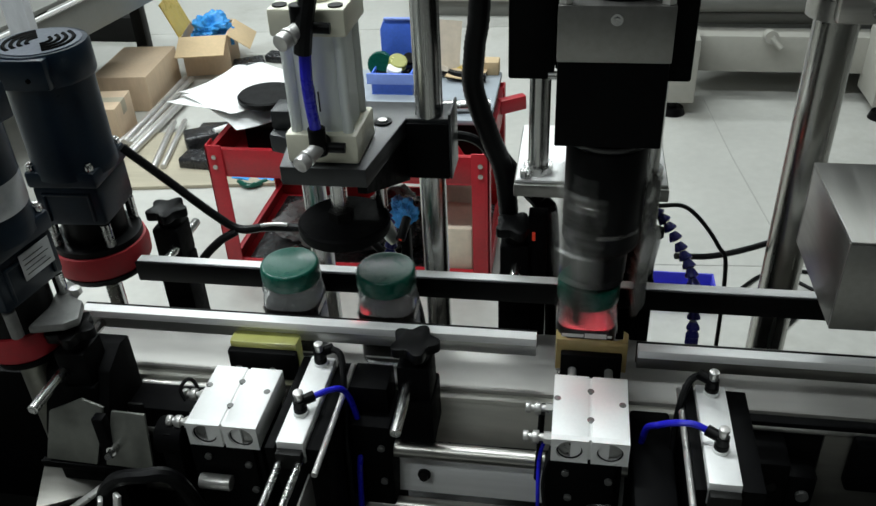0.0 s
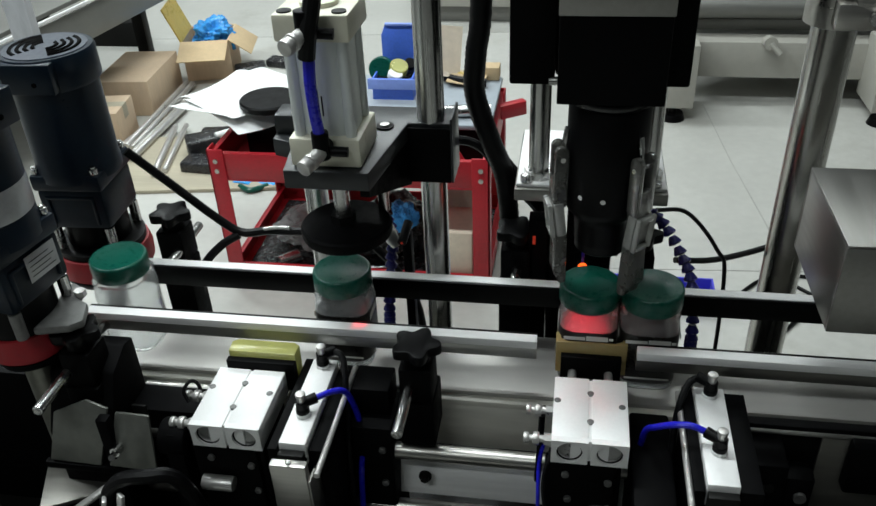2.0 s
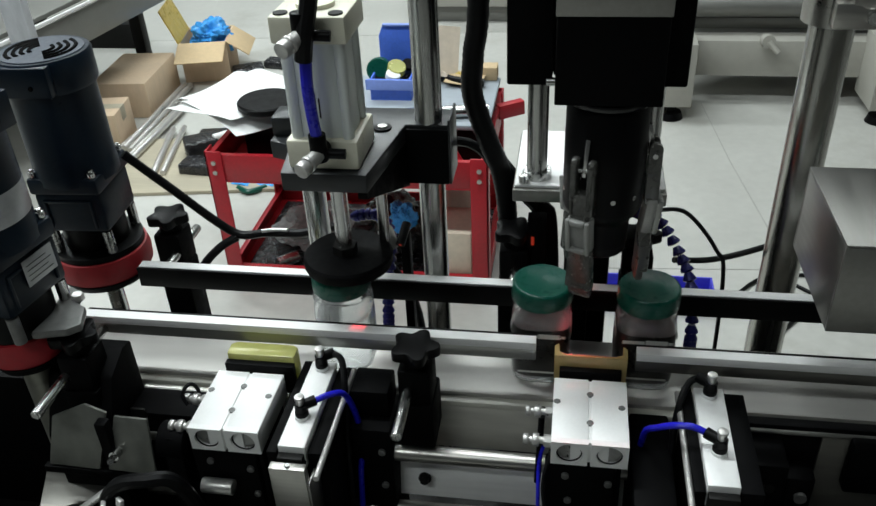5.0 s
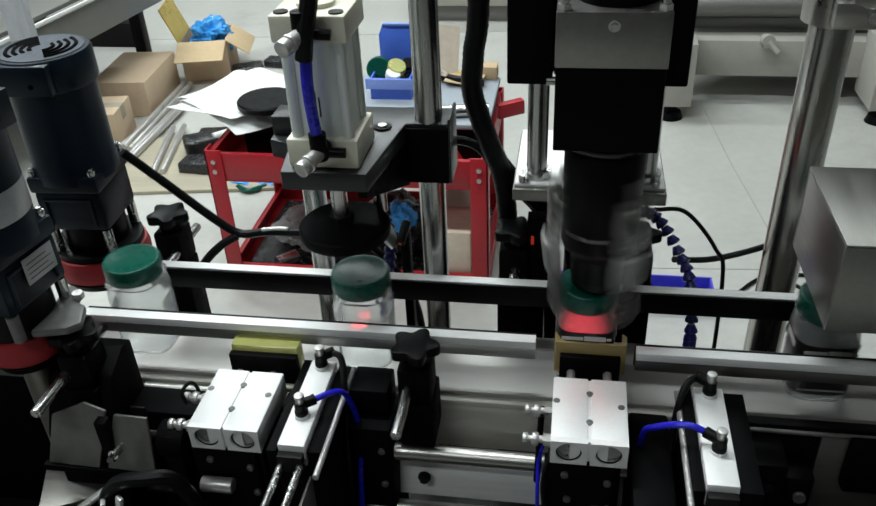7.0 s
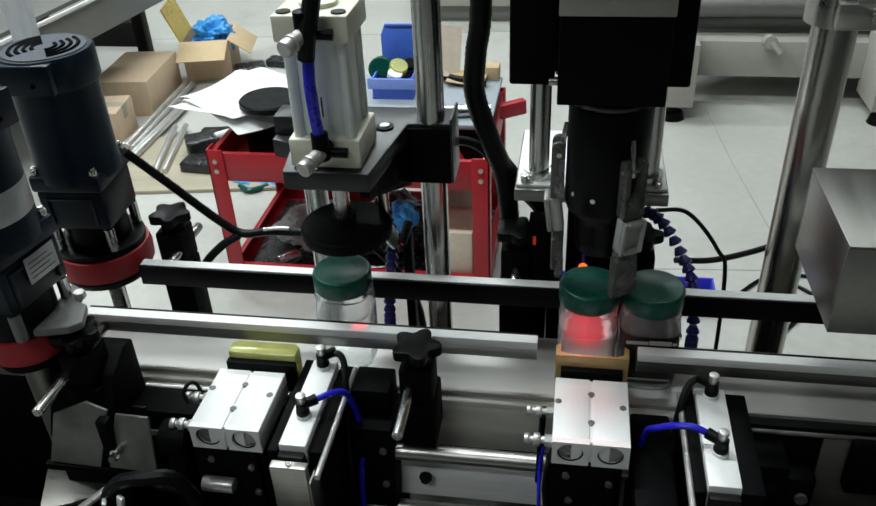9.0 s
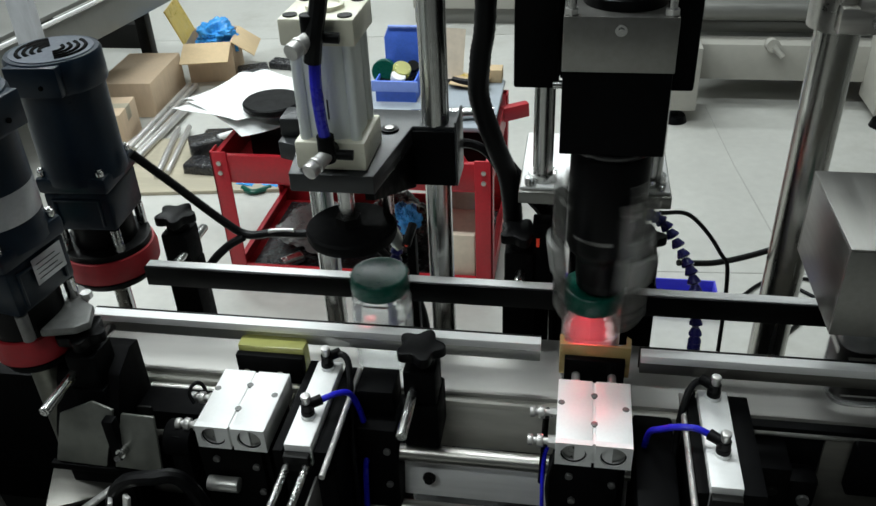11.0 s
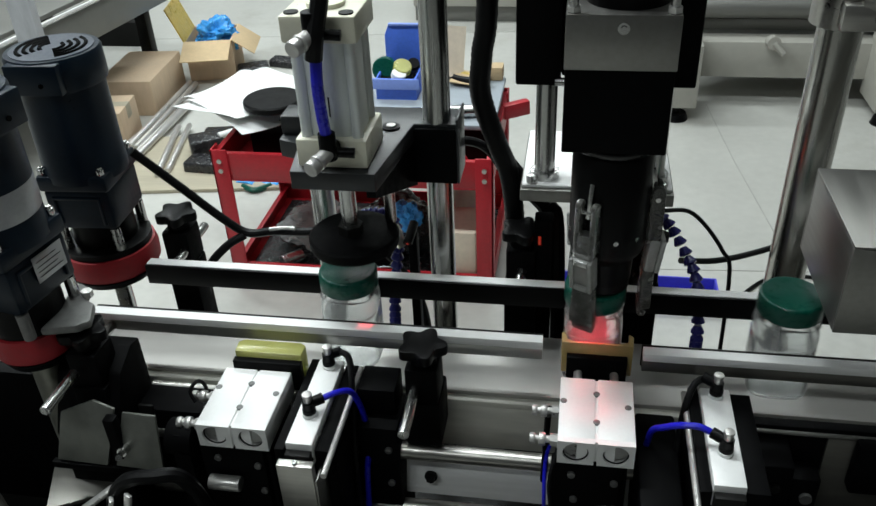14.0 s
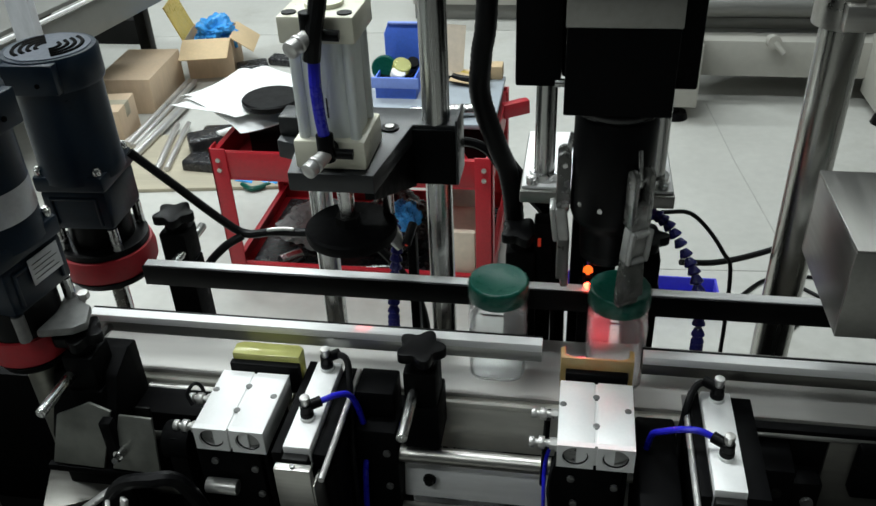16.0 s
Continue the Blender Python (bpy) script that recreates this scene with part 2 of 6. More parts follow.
def box(x0, x1, y0, y1, z0, z1, r=0.0015, m=None, seg=2):
    bm = bmesh.new()
    bmesh.ops.create_cube(bm, size=1)
    for v in bm.verts:
        v.co = ((x0 + x1) / 2 + v.co.x * (x1 - x0), (y0 + y1) / 2 + v.co.y * (y1 - y0), (z0 + z1) / 2 + v.co.z * (z1 - z0))
    if r:
        bmesh.ops.bevel(bm, geom=bm.edges[:], offset=r, segments=seg, affect="EDGES", profile=0.5)
    if m is not None:
        bm.transform(m)
    return bm


def rod(p, q, r, r2=None, seg=20, bevel=0.0):
    bm = bmesh.new()
    p, q = Vector(p), Vector(q)
    bmesh.ops.create_cone(bm, cap_ends=True, segments=seg, radius1=r, radius2=r if r2 is None else r2, depth=(q - p).length)
    if bevel:
        rims = [e for e in bm.edges if len(e.link_faces) == 2 and any(len(f.verts) > 4 for f in e.link_faces)]
        bmesh.ops.bevel(bm, geom=rims, offset=bevel, segments=2, affect="EDGES", profile=0.5)
    bm.transform(Matrix.Translation((p + q) / 2) @ (q - p).to_track_quat("Z", "Y").to_matrix().to_4x4())
    return bm


def beam(p, q, w, h, r=0.002):
    p, q = Vector(p), Vector(q)
    d = q - p
    x = d.normalized()
    y = Vector((0, 0, 1)).cross(x)
    y = y.normalized() if y.length > 1e-4 else Vector((0, 1, 0))
    z = x.cross(y)
    m = Matrix((x, y, z)).transposed().to_4x4()
    m.translation = (p + q) / 2
    return box(-d.length / 2, d.length / 2, -w / 2, w / 2, -h / 2, h / 2, r, m)


def lathe(profile, at=(0, 0, 0), seg=40, squareness=0.0, axis=None, closed=False):
    """Revolve (radius, height) pairs; squareness 0 to 1 turns round sections into rounded squares."""
    bm = bmesh.new()
    rings = []
    for r, z in profile:
        ring = []
        for i in range(seg):
            a = 2 * math.pi * i / seg
            k = 1.0
            if squareness:
                e = 2 + 4 * squareness
                k = (abs(math.cos(a)) ** e + abs(math.sin(a)) ** e) ** (-1 / e)
            ring.append(bm.verts.new((r * k * math.cos(a), r * k * math.sin(a), z)))
        rings.append(ring)
    for a, b in zip(rings, rings[1:] + (rings[:1] if closed else [])):
        for i in range(seg):
            bm.faces.new((a[i], a[(i + 1) % seg], b[(i + 1) % seg], b[i]))
    if not closed and profile[0][0] > 1e-5:
        bm.faces.new(rings[0][::-1])
    if not closed and profile[-1][0] > 1e-5:
        bm.faces.new(rings[-1])
    bmesh.ops.remove_doubles(bm, verts=bm.verts, dist=1e-6)
    m = Matrix.Translation(at)
    if axis is not None:
        m = m @ Vector(axis).to_track_quat("Z", "Y").to_matrix().to_4x4()
    bm.transform(m)
    return bm


def smooth_path(points, per=8):
    pts = [Vector(p) for p in points]
    pts = [pts[0] * 2 - pts[1]] + pts + [pts[-1] * 2 - pts[-2]]
    out = []
    for a, b, c, d in zip(pts, pts[1:], pts[2:], pts[3:]):
        for i in range(per):
            t = i / per
            out.append(0.5 * (2 * b + (c - a) * t + (2 * a - 5 * b + 4 * c - d) * t * t + (3 * b - a - 3 * c + d) * t ** 3))
    return out + [pts[-2]]


def hose(points, r, seg=10, per=8, ribs=0.0):
    path = smooth_path(points, per)
    bm = bmesh.new()
    rings, side = [], None
    for i, p in enumerate(path):
        d = (path[min(i + 1, len(path) - 1)] - path[max(i - 1, 0)]).normalized()
        if side is None:
            side = d.orthogonal().normalized()
        side = (side - d * side.dot(d)).normalized()
        up = d.cross(side)
        rr = r * (1 - ribs * (i % 2))
        rings.append([bm.verts.new(p + (side * math.cos(2 * math.pi * k / seg) + up * math.sin(2 * math.pi * k / seg)) * rr) for k in range(seg)])
    for a, b in zip(rings, rings[1:]):
        for k in range(seg):
            bm.faces.new((a[k], a[(k + 1) % seg], b[(k + 1) % seg], b[k]))
    bm.faces.new(rings[0][::-1])
    bm.faces.new(rings[-1])
    return bm


def crumple(bm, amount, scale, seed=0.0):
    for v in bm.verts:
        v.co += noise.noise_vector(v.co * scale + Vector((seed, seed * 2, 0))) * amount
    return bm


def sheet(x0, x1, y0, y1, z, nx=10, ny=10, thick=0.002):
    """A thin leaf with real thickness."""
    top = bmesh.new()
    bmesh.ops.create_grid(top, x_segments=nx, y_segments=ny, size=0.5)
    for v in top.verts:
        v.co = ((x0 + x1) / 2 + v.co.x * (x1 - x0), (y0 + y1) / 2 + v.co.y * (y1 - y0), z)
    ext = bmesh.ops.extrude_face_region(top, geom=top.faces[:])
    for v in [e for e in ext["geom"] if isinstance(e, bmesh.types.BMVert)]:
        v.co.z += thick
    return top


def prism(outline, z0, z1, r=0.0):
    bm = bmesh.new()
    base = [bm.verts.new((x, y, z0)) for x, y in outline]
    f = bm.faces.new(base)
    ext = bmesh.ops.extrude_face_region(bm, geom=[f])
    for v in [e for e in ext["geom"] if isinstance(e, bmesh.types.BMVert)]:
        v.co.z = z1
    if r:
        bmesh.ops.bevel(bm, geom=bm.edges[:], offset=r, segments=2, affect="EDGES", profile=0.5)
    return bm


def star_knob(at, r, h, lobes=5):
    outline = []
    for i in range(60):
        a = 2 * math.pi * i / 60
        k = r * (0.84 + 0.16 * math.cos(lobes * a))
        outline.append((at[0] + k * math.cos(a), at[1] + k * math.sin(a)))
    return prism(outline, at[2], at[2] + h, h * 0.12)


def bolt_head(at, r=0.0045, h=0.004):
    return merged(rod(at, (at[0], at[1], at[2] + h), r, seg=12, bevel=0.0008), rod((at[0], at[1], at[2] + h - 0.0005), (at[0], at[1], at[2] + h + 0.0006), r * 0.5, seg=6))


def panels(name, boxes, mat, parent, label="", r=0.001):
    return [part(name, box(*b, r), mat, parent, label) for b in boxes]


def lumpy(at, size, seed, rough=1.0):
    """A crumpled, creased heap."""
    bm = bmesh.new()
    bmesh.ops.create_icosphere(bm, subdivisions=5, radius=1.0)
    for v in bm.verts:
        d = v.co.copy()
        k = 1 + rough * (0.35 * noise.noise(d * 1.8 + Vector((seed, 0, 0))) + 0.22 * abs(noise.noise(d * 4.1 + Vector((0, seed, 0)))) + 0.10 * abs(noise.noise(d * 9.0 + Vector((0, 0, seed)))))
        v.co = Vector((at[0] + d.x * k * size[0], at[1] + d.y * k * size[1], at[2] + max(-0.9, d.z * k) * size[2]))
    return bm


# ---------------------------------------------------------------- the hall
solid("floor", box(-7, 7, -5, 8, -0.2, 0.0, 0), CONCRETE, "pale grey sealed concrete factory floor", "floor", kind="structure")
# pale closing walls; the unseen south one is darkened to cut fill and reflections
for nm, a in (("wall_north", (-7.2, 7.2, 8, 8.2, 0, 4)), ("wall_south", (-7.2, 7.2, -5.2, -5, 0, 4)),
              ("wall_west", (-7.2, -7, -5, 8, 0, 4)), ("wall_east", (7, 7.2, -5, 8, 0, 4))):
    solid(nm, box(*a, 0), DARKWALL if nm == "wall_south" else WALLPAINT, "plain painted factory wall, out of view", "wall", kind="structure")
solid("ceiling", box(-7.2, 7.2, -5.2, 8.2, 4.0, 4.2, 0), WALLPAINT, "plain pale factory ceiling", "ceiling", kind="structure")


# assumed battens that carry the added lamps, none of them in view
def tube_fixture(x, y):
    t = thing("ceiling_light", "assumed white ceiling batten with lit tubes, out of view", "lamp", (x, y, 3.9), "hall lamps")
    part("housing", box(x - 0.78, x + 0.78, y - 0.13, y + 0.13, 3.93, 4.0, 0.004), WALLPAINT, t)
    for dy in (-0.07, 0.07):
        part("tube", rod((x - 0.74, y + dy, 3.905), (x + 0.74, y + dy, 3.905), 0.014, seg=10), TUBEGLOW, t)


TUBEGLOW = glow("lit_tube", (0.95, 1.0, 0.98), 6.0)
for lx, ly, lw in LAMPS:
    tube_fixture(lx, ly)

# floor joints: faint filled saw cuts
for a, b in (((0.55, 2.88, 0.0), (0.60, 2.30, 0.0)), ((0.60, 2.30, 0.0), (0.67, 1.70, 0.0)), ((0.10, 1.50, 0.0), (2.5, 1.66, 0.0)), ((-3, 3.6, 0.0), (5, 4.4, 0.0))):
    solid("floor_joint", beam(a, b, 0.0045, 0.003, 0), JOINT, "faint joint in the floor", "joint", kind="structure")

# ---------------------------------------------------------------- conveyor
BZ = 0.85


def leaning_panel():
    bm = box(-0.60, 0.06, -0.112, -0.106, 0.722, 0.786, 0.001)
    bm.transform(Matrix.Translation((0, -0.109, 0.722)) @ Matrix.Rotation(radians(-14), 4, "X") @ Matrix.Translation((0, 0.109, -0.722)))
    return bm


conveyor = thing("conveyor", "stainless jar conveyor with grey slat chain", "conveyor", (0, 0, 0.5))
part("front_side_plate", merged(box(-2.6, 2.4, -0.066, -0.059, 0.765, 0.838, 0.001), box(-2.6, 2.4, -0.068, -0.056, 0.836, 0.844, 0.001)), FACEPLATE, conveyor)
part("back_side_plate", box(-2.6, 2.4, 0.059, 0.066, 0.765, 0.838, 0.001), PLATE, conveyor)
part("wear_strip", merged(box(-2.6, 2.4, -0.0585, -0.045, 0.832, 0.842, 0.0005), box(-2.6, 2.4, 0.045, 0.0585, 0.832, 0.842, 0.0005)), PLASTIC, conveyor)
part("belt", box(-2.6, 2.4, -0.0572, 0.0572, 0.8435, BZ, 0.0015), BELT, conveyor, "smooth pale grey conveyor belt")
part("tie_tube", rod((-0.60, -0.118, 0.803), (0.06, -0.118, 0.803), 0.0105), STEEL, conveyor)
part("tie_tube", rod((-0.60, -0.128, 0.715), (0.06, -0.128, 0.715), 0.0105), STEEL, conveyor)
part("lower_panel", leaning_panel(), RAIL, conveyor, "pale aluminium panel")
for bx in (-0.186, -0.45):
    part("slot_bolt", merged(rod((bx, -0.112, 0.757), (bx, -0.116, 0.757), 0.008, seg=14), rod((bx, -0.116, 0.757), (bx, -0.121, 0.757), 0.0055, seg=6)), FRAMEGREY, conveyor)
for lx in (-1.6, -0.9, 0.9, 1.7):
    for ly in (-0.08, 0.08):
        part("leg", box(lx - 0.02, lx + 0.02, ly - 0.02, ly + 0.02, 0.0, 0.765, 0.003), STEEL, conveyor)

# machine deck and cabinet that carry the stations
deck = thing("machine_base", "dark steel base cabinet under the stations", "machine", (0, -0.1, 0))
part("cabinet", box(-1.15, 0.80, -0.50, 0.14, 0.06, 0.585, 0.004), FRAMEGREY, deck)
part("deck_plate", box(-1.18, 0.83, -0.53, 0.17, 0.585, 0.60, 0.002), FRAMEGREY, deck, "dull steel deck plate")
for lx in (-1.1, 0.75):
    for ly in (-0.38, 0.1):
        part("foot", rod((lx, ly, 0.0), (lx, ly, 0.062), 0.03, 0.02), PLASTIC, deck)


# guide rails: extruded holder with a black sliding strip on the jar side
def guide_rail(name, x0, x1, y, inward, z=0.935, label="", bright=None):
    t = thing(name, label, "guide rail", ((x0 + x1) / 2, y, z - 0.025))
    s = inward
    strip = (y, y - s * 0.004)
    part("sliding_strip", box(x0, x1, min(strip), max(strip), z - 0.028, z + 0.001, 0.0008), PLASTIC, t, "black plastic sliding strip")
    lo, hi = sorted((y - s * 0.0043, y - s * 0.0185))
    part("holder_lip", box(x0 + 0.001, x1, lo, hi, z - 0.009, z + 0.0015, 0.0008), RAIL, t, "bright aluminium lip")
    part("holder", box(x0 + 0.001, x1, *sorted((y - s * 0.0043, y - s * 0.0145)), z - 0.027, z - 0.0092, 0.001), bright or RAIL, t)
    return t


guide_rail("guide_rail", -0.617, -0.057, -0.043, 1, 0.935, label="bright aluminium jar guide rail on the front side", bright=HOLDER)
# dark plate on the outfeed rail's face stands in for the housing's shade
guide_rail("guide_rail", 0.055, 0.55, -0.046, 1, 0.931, label="aluminium outfeed jar guide rail, its face darkened for shade", bright=PLATE)
guide_rail("guide_rail", -0.595, 0.56, 0.043, -1, 0.937, label="aluminium guide rail with deep black strip on the back side")


# rail brackets: chromed cross rod, black block and star knob
def rail_bracket(x, side, rod_y0, rod_y1, knob, z=0.912, foot=0.60, label="black rail bracket with star knob and chrome rod"):
    t = thing("rail_bracket", label, "bracket", (x, side * 0.12, foot), "rail brackets")
    kx, ky, kz = knob
    part("cross_rod", merged(rod((x, rod_y0, z), (x, rod_y1, z), 0.0062, bevel=0.001), rod((x, rod_y1, z), (x, rod_y1 - 0.0012 * (1 if rod_y1 < rod_y0 else -1), z), 0.004, seg=12)), CHROME, t, "chromed cross rod")
    part("clamp_block", merged(box(kx - 0.019, kx + 0.019, ky - 0.021, ky + 0.021, z - 0.022, kz - 0.012, 0.004),
                               rod((kx, ky, kz - 0.014), (kx, ky, kz - 0.002), 0.0155)), BLACK, t)
    part("upright", box(kx - 0.021, kx + 0.021, ky - 0.024, ky + (0.018 if foot < 0.7 else 0.0305), foot, z - 0.02, 0.003), BLACK, t)
    part("knob", merged(star_knob((kx, ky, kz), 0.029, 0.013), rod((kx, ky, kz - 0.008), (kx, ky, kz + 0.002), 0.013)), PLASTIC, t, "black star knob")
    return t


rail_bracket(-0.197, -1, -0.058, -0.192, (-0.190, -0.098, 0.942), 0.903, 0.817)
rail_bracket(-0.595, -1, -0.058, -0.215, (-0.582, -0.130, 0.955), 0.916)
rail_bracket(-0.560, 1, 0.055, 0.165, (-0.570, 0.112, 0.972), 0.93)
rail_bracket(-0.092, 1, 0.055, 0.150, (-0.094, 0.112, 0.972), 0.93)
rail_bracket(0.055, 1, 0.055, 0.150, (0.064, 0.125, 0.965), 0.93)


# ---------------------------------------------------------------- twin-rod clamps with their pads
def bored_block(x0, x1, y0, y1, z0, z1, r):
    """A short block, open in front and behind, with a round bore along y."""
    bm = bmesh.new()
    cx, cz, n = (x0 + x1) / 2, (z0 + z1) / 2, 32
    rows = []
    for y in (y0, y1):
        inner, outer = [], []
        for i in range(n):
            a = 2 * math.pi * (i + 0.5) / n
            c, d = math.cos(a), math.sin(a)
            k = min((x1 - x0) / 2 / max(1e-6, abs(c)), (z1 - z0) / 2 / max(1e-6, abs(d)))
            inner.append(bm.verts.new((cx + r * c, y, cz + r * d)))
            outer.append(bm.verts.new((cx + k * c, y, cz + k * d)))
        rows.append((inner, outer))
    (fi, fo), (bi, bo) = rows
    for i in range(n):
        j = (i + 1) % n
        bm.faces.new((fi[i], fi[j], fo[j], fo[i]))
        bm.faces.new((bi[i], bo[i], bo[j], bi[j]))
        bm.faces.new((fi[i], bi[i], bi[j], fi[j]))
        bm.faces.new((fo[i], fo[j], bo[j], bo[i]))
    return bm


def twin_clamp(cx, y0, y1, ztop, pad_mat, shift, label, pad_label, rise=0.012, cup=False):
    t = thing("clamp_cylinder", label, "air cylinder", (cx, (y0 + y1) / 2, ztop - 0.035))
    w = 0.0405
    groove = 0.0016
    deep = y0 + 0.007
    body = merged(box(cx - w, cx - groove, deep, y1, ztop - 0.032, ztop, 0.0012), box(cx + groove, cx + w, deep, y1, ztop - 0.032, ztop, 0.0012),
                  bored_block(cx - w + 0.0002, cx - groove, y0, deep + 0.0006, ztop - 0.032, ztop - 0.0002, 0.0138), bored_block(cx + groove, cx + w - 0.0002, y0, deep + 0.0006, ztop - 0.032, ztop - 0.0002, 0.0138),
                  box(cx - 0.02, cx + 0.02, y0 + 0.004, y1 - 0.0015, ztop - 0.03, ztop - 0.0016, 0))
    part("body", body, ALU, t)
    for dx in (-0.0210, 0.0210):
        part("bore_cap", merged(lathe([(0.0136, 0), (0.0136, 0.0006), (0.0128, 0.0012), (0.0118, -0.0008), (0.0, -0.0008)], (cx + dx, y0 + 0.0065, ztop - 0.0162), 28, axis=(0, -1, 0))), BORE, t)
        part("circlip", lathe([(0.0137, 0.0012), (0.0137, 0.0022), (0.0124, 0.0022), (0.0124, 0.0012)], (cx + dx, y0 + 0.0052, ztop - 0.0162), 24, axis=(0, -1, 0), closed=True), PLASTIC, t)
    for dx, yy in ((0, y1 - 0.025), (0, y0 + 0.032), (-0.036, y0 + 0.062), (0.034, y0 + 0.058)):
        part("screw", rod((cx + dx, yy, ztop - 0.002), (cx + dx, yy, ztop + 0.0008), 0.0038, seg=14, bevel=0.0005), DULLCAST, t)
    for dy in (0.016, 0.060):
        fx, fz = cx - w, ztop - 0.015
        part("speed_fitting", merged(rod((fx, y0 + dy, fz), (fx - 0.008, y0 + dy, fz), 0.0068, seg=6), rod((fx - 0.008, y0 + dy, fz), (fx - 0.013, y0 + dy, fz), 0.0042, seg=14),
                                     rod((fx - 0.013, y0 + dy, fz), (fx - 0.020, y0 + dy, fz), 0.0072, seg=16, bevel=0.001), rod((fx - 0.020, y0 + dy, fz), (fx - 0.024, y0 + dy, fz), 0.004, seg=12),
                                     rod((fx - 0.024, y0 + dy, fz), (fx - 0.030, y0 + dy, fz), 0.0062, seg=16, bevel=0.001)), SATIN, t, "silver throttle fitting")
        part("fitting_elbow", merged(rod((fx - 0.010, y0 + dy, fz + 0.001), (fx - 0.012, y0 + dy + 0.014, fz - 0.018), 0.005, seg=12), rod((fx - 0.012, y0 + dy + 0.014, fz - 0.018), (fx - 0.014, y0 + dy + 0.014, fz - 0.08), 0.0038, seg=10)), PLASTIC, t)
    part("mount", merged(box(cx - 0.036, cx + 0.036, y0 + 0.012, y1 - 0.006, 0.60, ztop - 0.0325, 0.004),
                         box(cx - 0.046, cx + 0.030, y0 + 0.004, y0 + 0.020, 0.66, ztop - 0.035, 0.004)), BLACK, t, "black machined mount")
    for dx, dz in ((-0.024, 0.052), (0.022, 0.060), (-0.02, 0.09), (0.024, 0.10)):
        part("mount_screw", rod((cx + dx, y0 + 0.0045, ztop - dz), (cx + dx, y0 + 0.0005, ztop - dz), 0.0042, seg=14, bevel=0.0006), DULLCAST, t)
    pad = thing("jar_pad", pad_label, "clamp pad", (cx, y1, ztop - 0.02))
    for dx in (-0.021, 0.021):
        part("piston_rod", rod((cx + dx, y1 - 0.045, ztop - 0.0165), (cx + dx, y1 + 0.010, ztop - 0.0165), 0.005), SATIN, pad)
    part("end_plate", box(cx + shift - (0.035 if cup else 0.042), cx + shift + (0.035 if cup else 0.042), y1 + 0.001, y1 + 0.010, ztop - 0.030, ztop + (0.006 if cup else rise - 0.008), 0.001), BLACK, pad, "black end plate")
    bx = cx + shift
    cupped = [(bx + 0.0365, y1 + 0.033), (bx + 0.0355, y1 + 0.018), (bx + 0.028, y1 + 0.0138), (bx - 0.028, y1 + 0.0138), (bx - 0.0355, y1 + 0.018), (bx - 0.0365, y1 + 0.033)]
    plain = [(bx + 0.035, y1 + 0.033), (bx - 0.035, y1 + 0.033)]
    out = [(bx - 0.042, y1 + 0.028), (bx - 0.041, y1 + 0.0102), (bx + 0.041, y1 + 0.0102), (bx + 0.042, y1 + 0.028)] + (cupped if cup else plain)
    part("pad_face", prism(out, ztop - 0.024, ztop + rise, 0.0008 if cup else 0.0015), pad_mat, pad, pad_label)
    return t, pad


clamp_a, pad_a = twin_clamp(-0.389, -0.199, -0.1025, 0.90, OLIVE, 0.010, "silver twin-rod air cylinder on a black mount", "yellow-green moulded polyurethane clamp pad", 0.018)
clamp_b, pad_b = twin_clamp(0.006, -0.177, -0.0755, 0.90, AMBER, 0.0, "silver twin-rod air cylinder before the capping head", "amber moulded polyurethane clamp pad with a cupped face", 0.021, True)


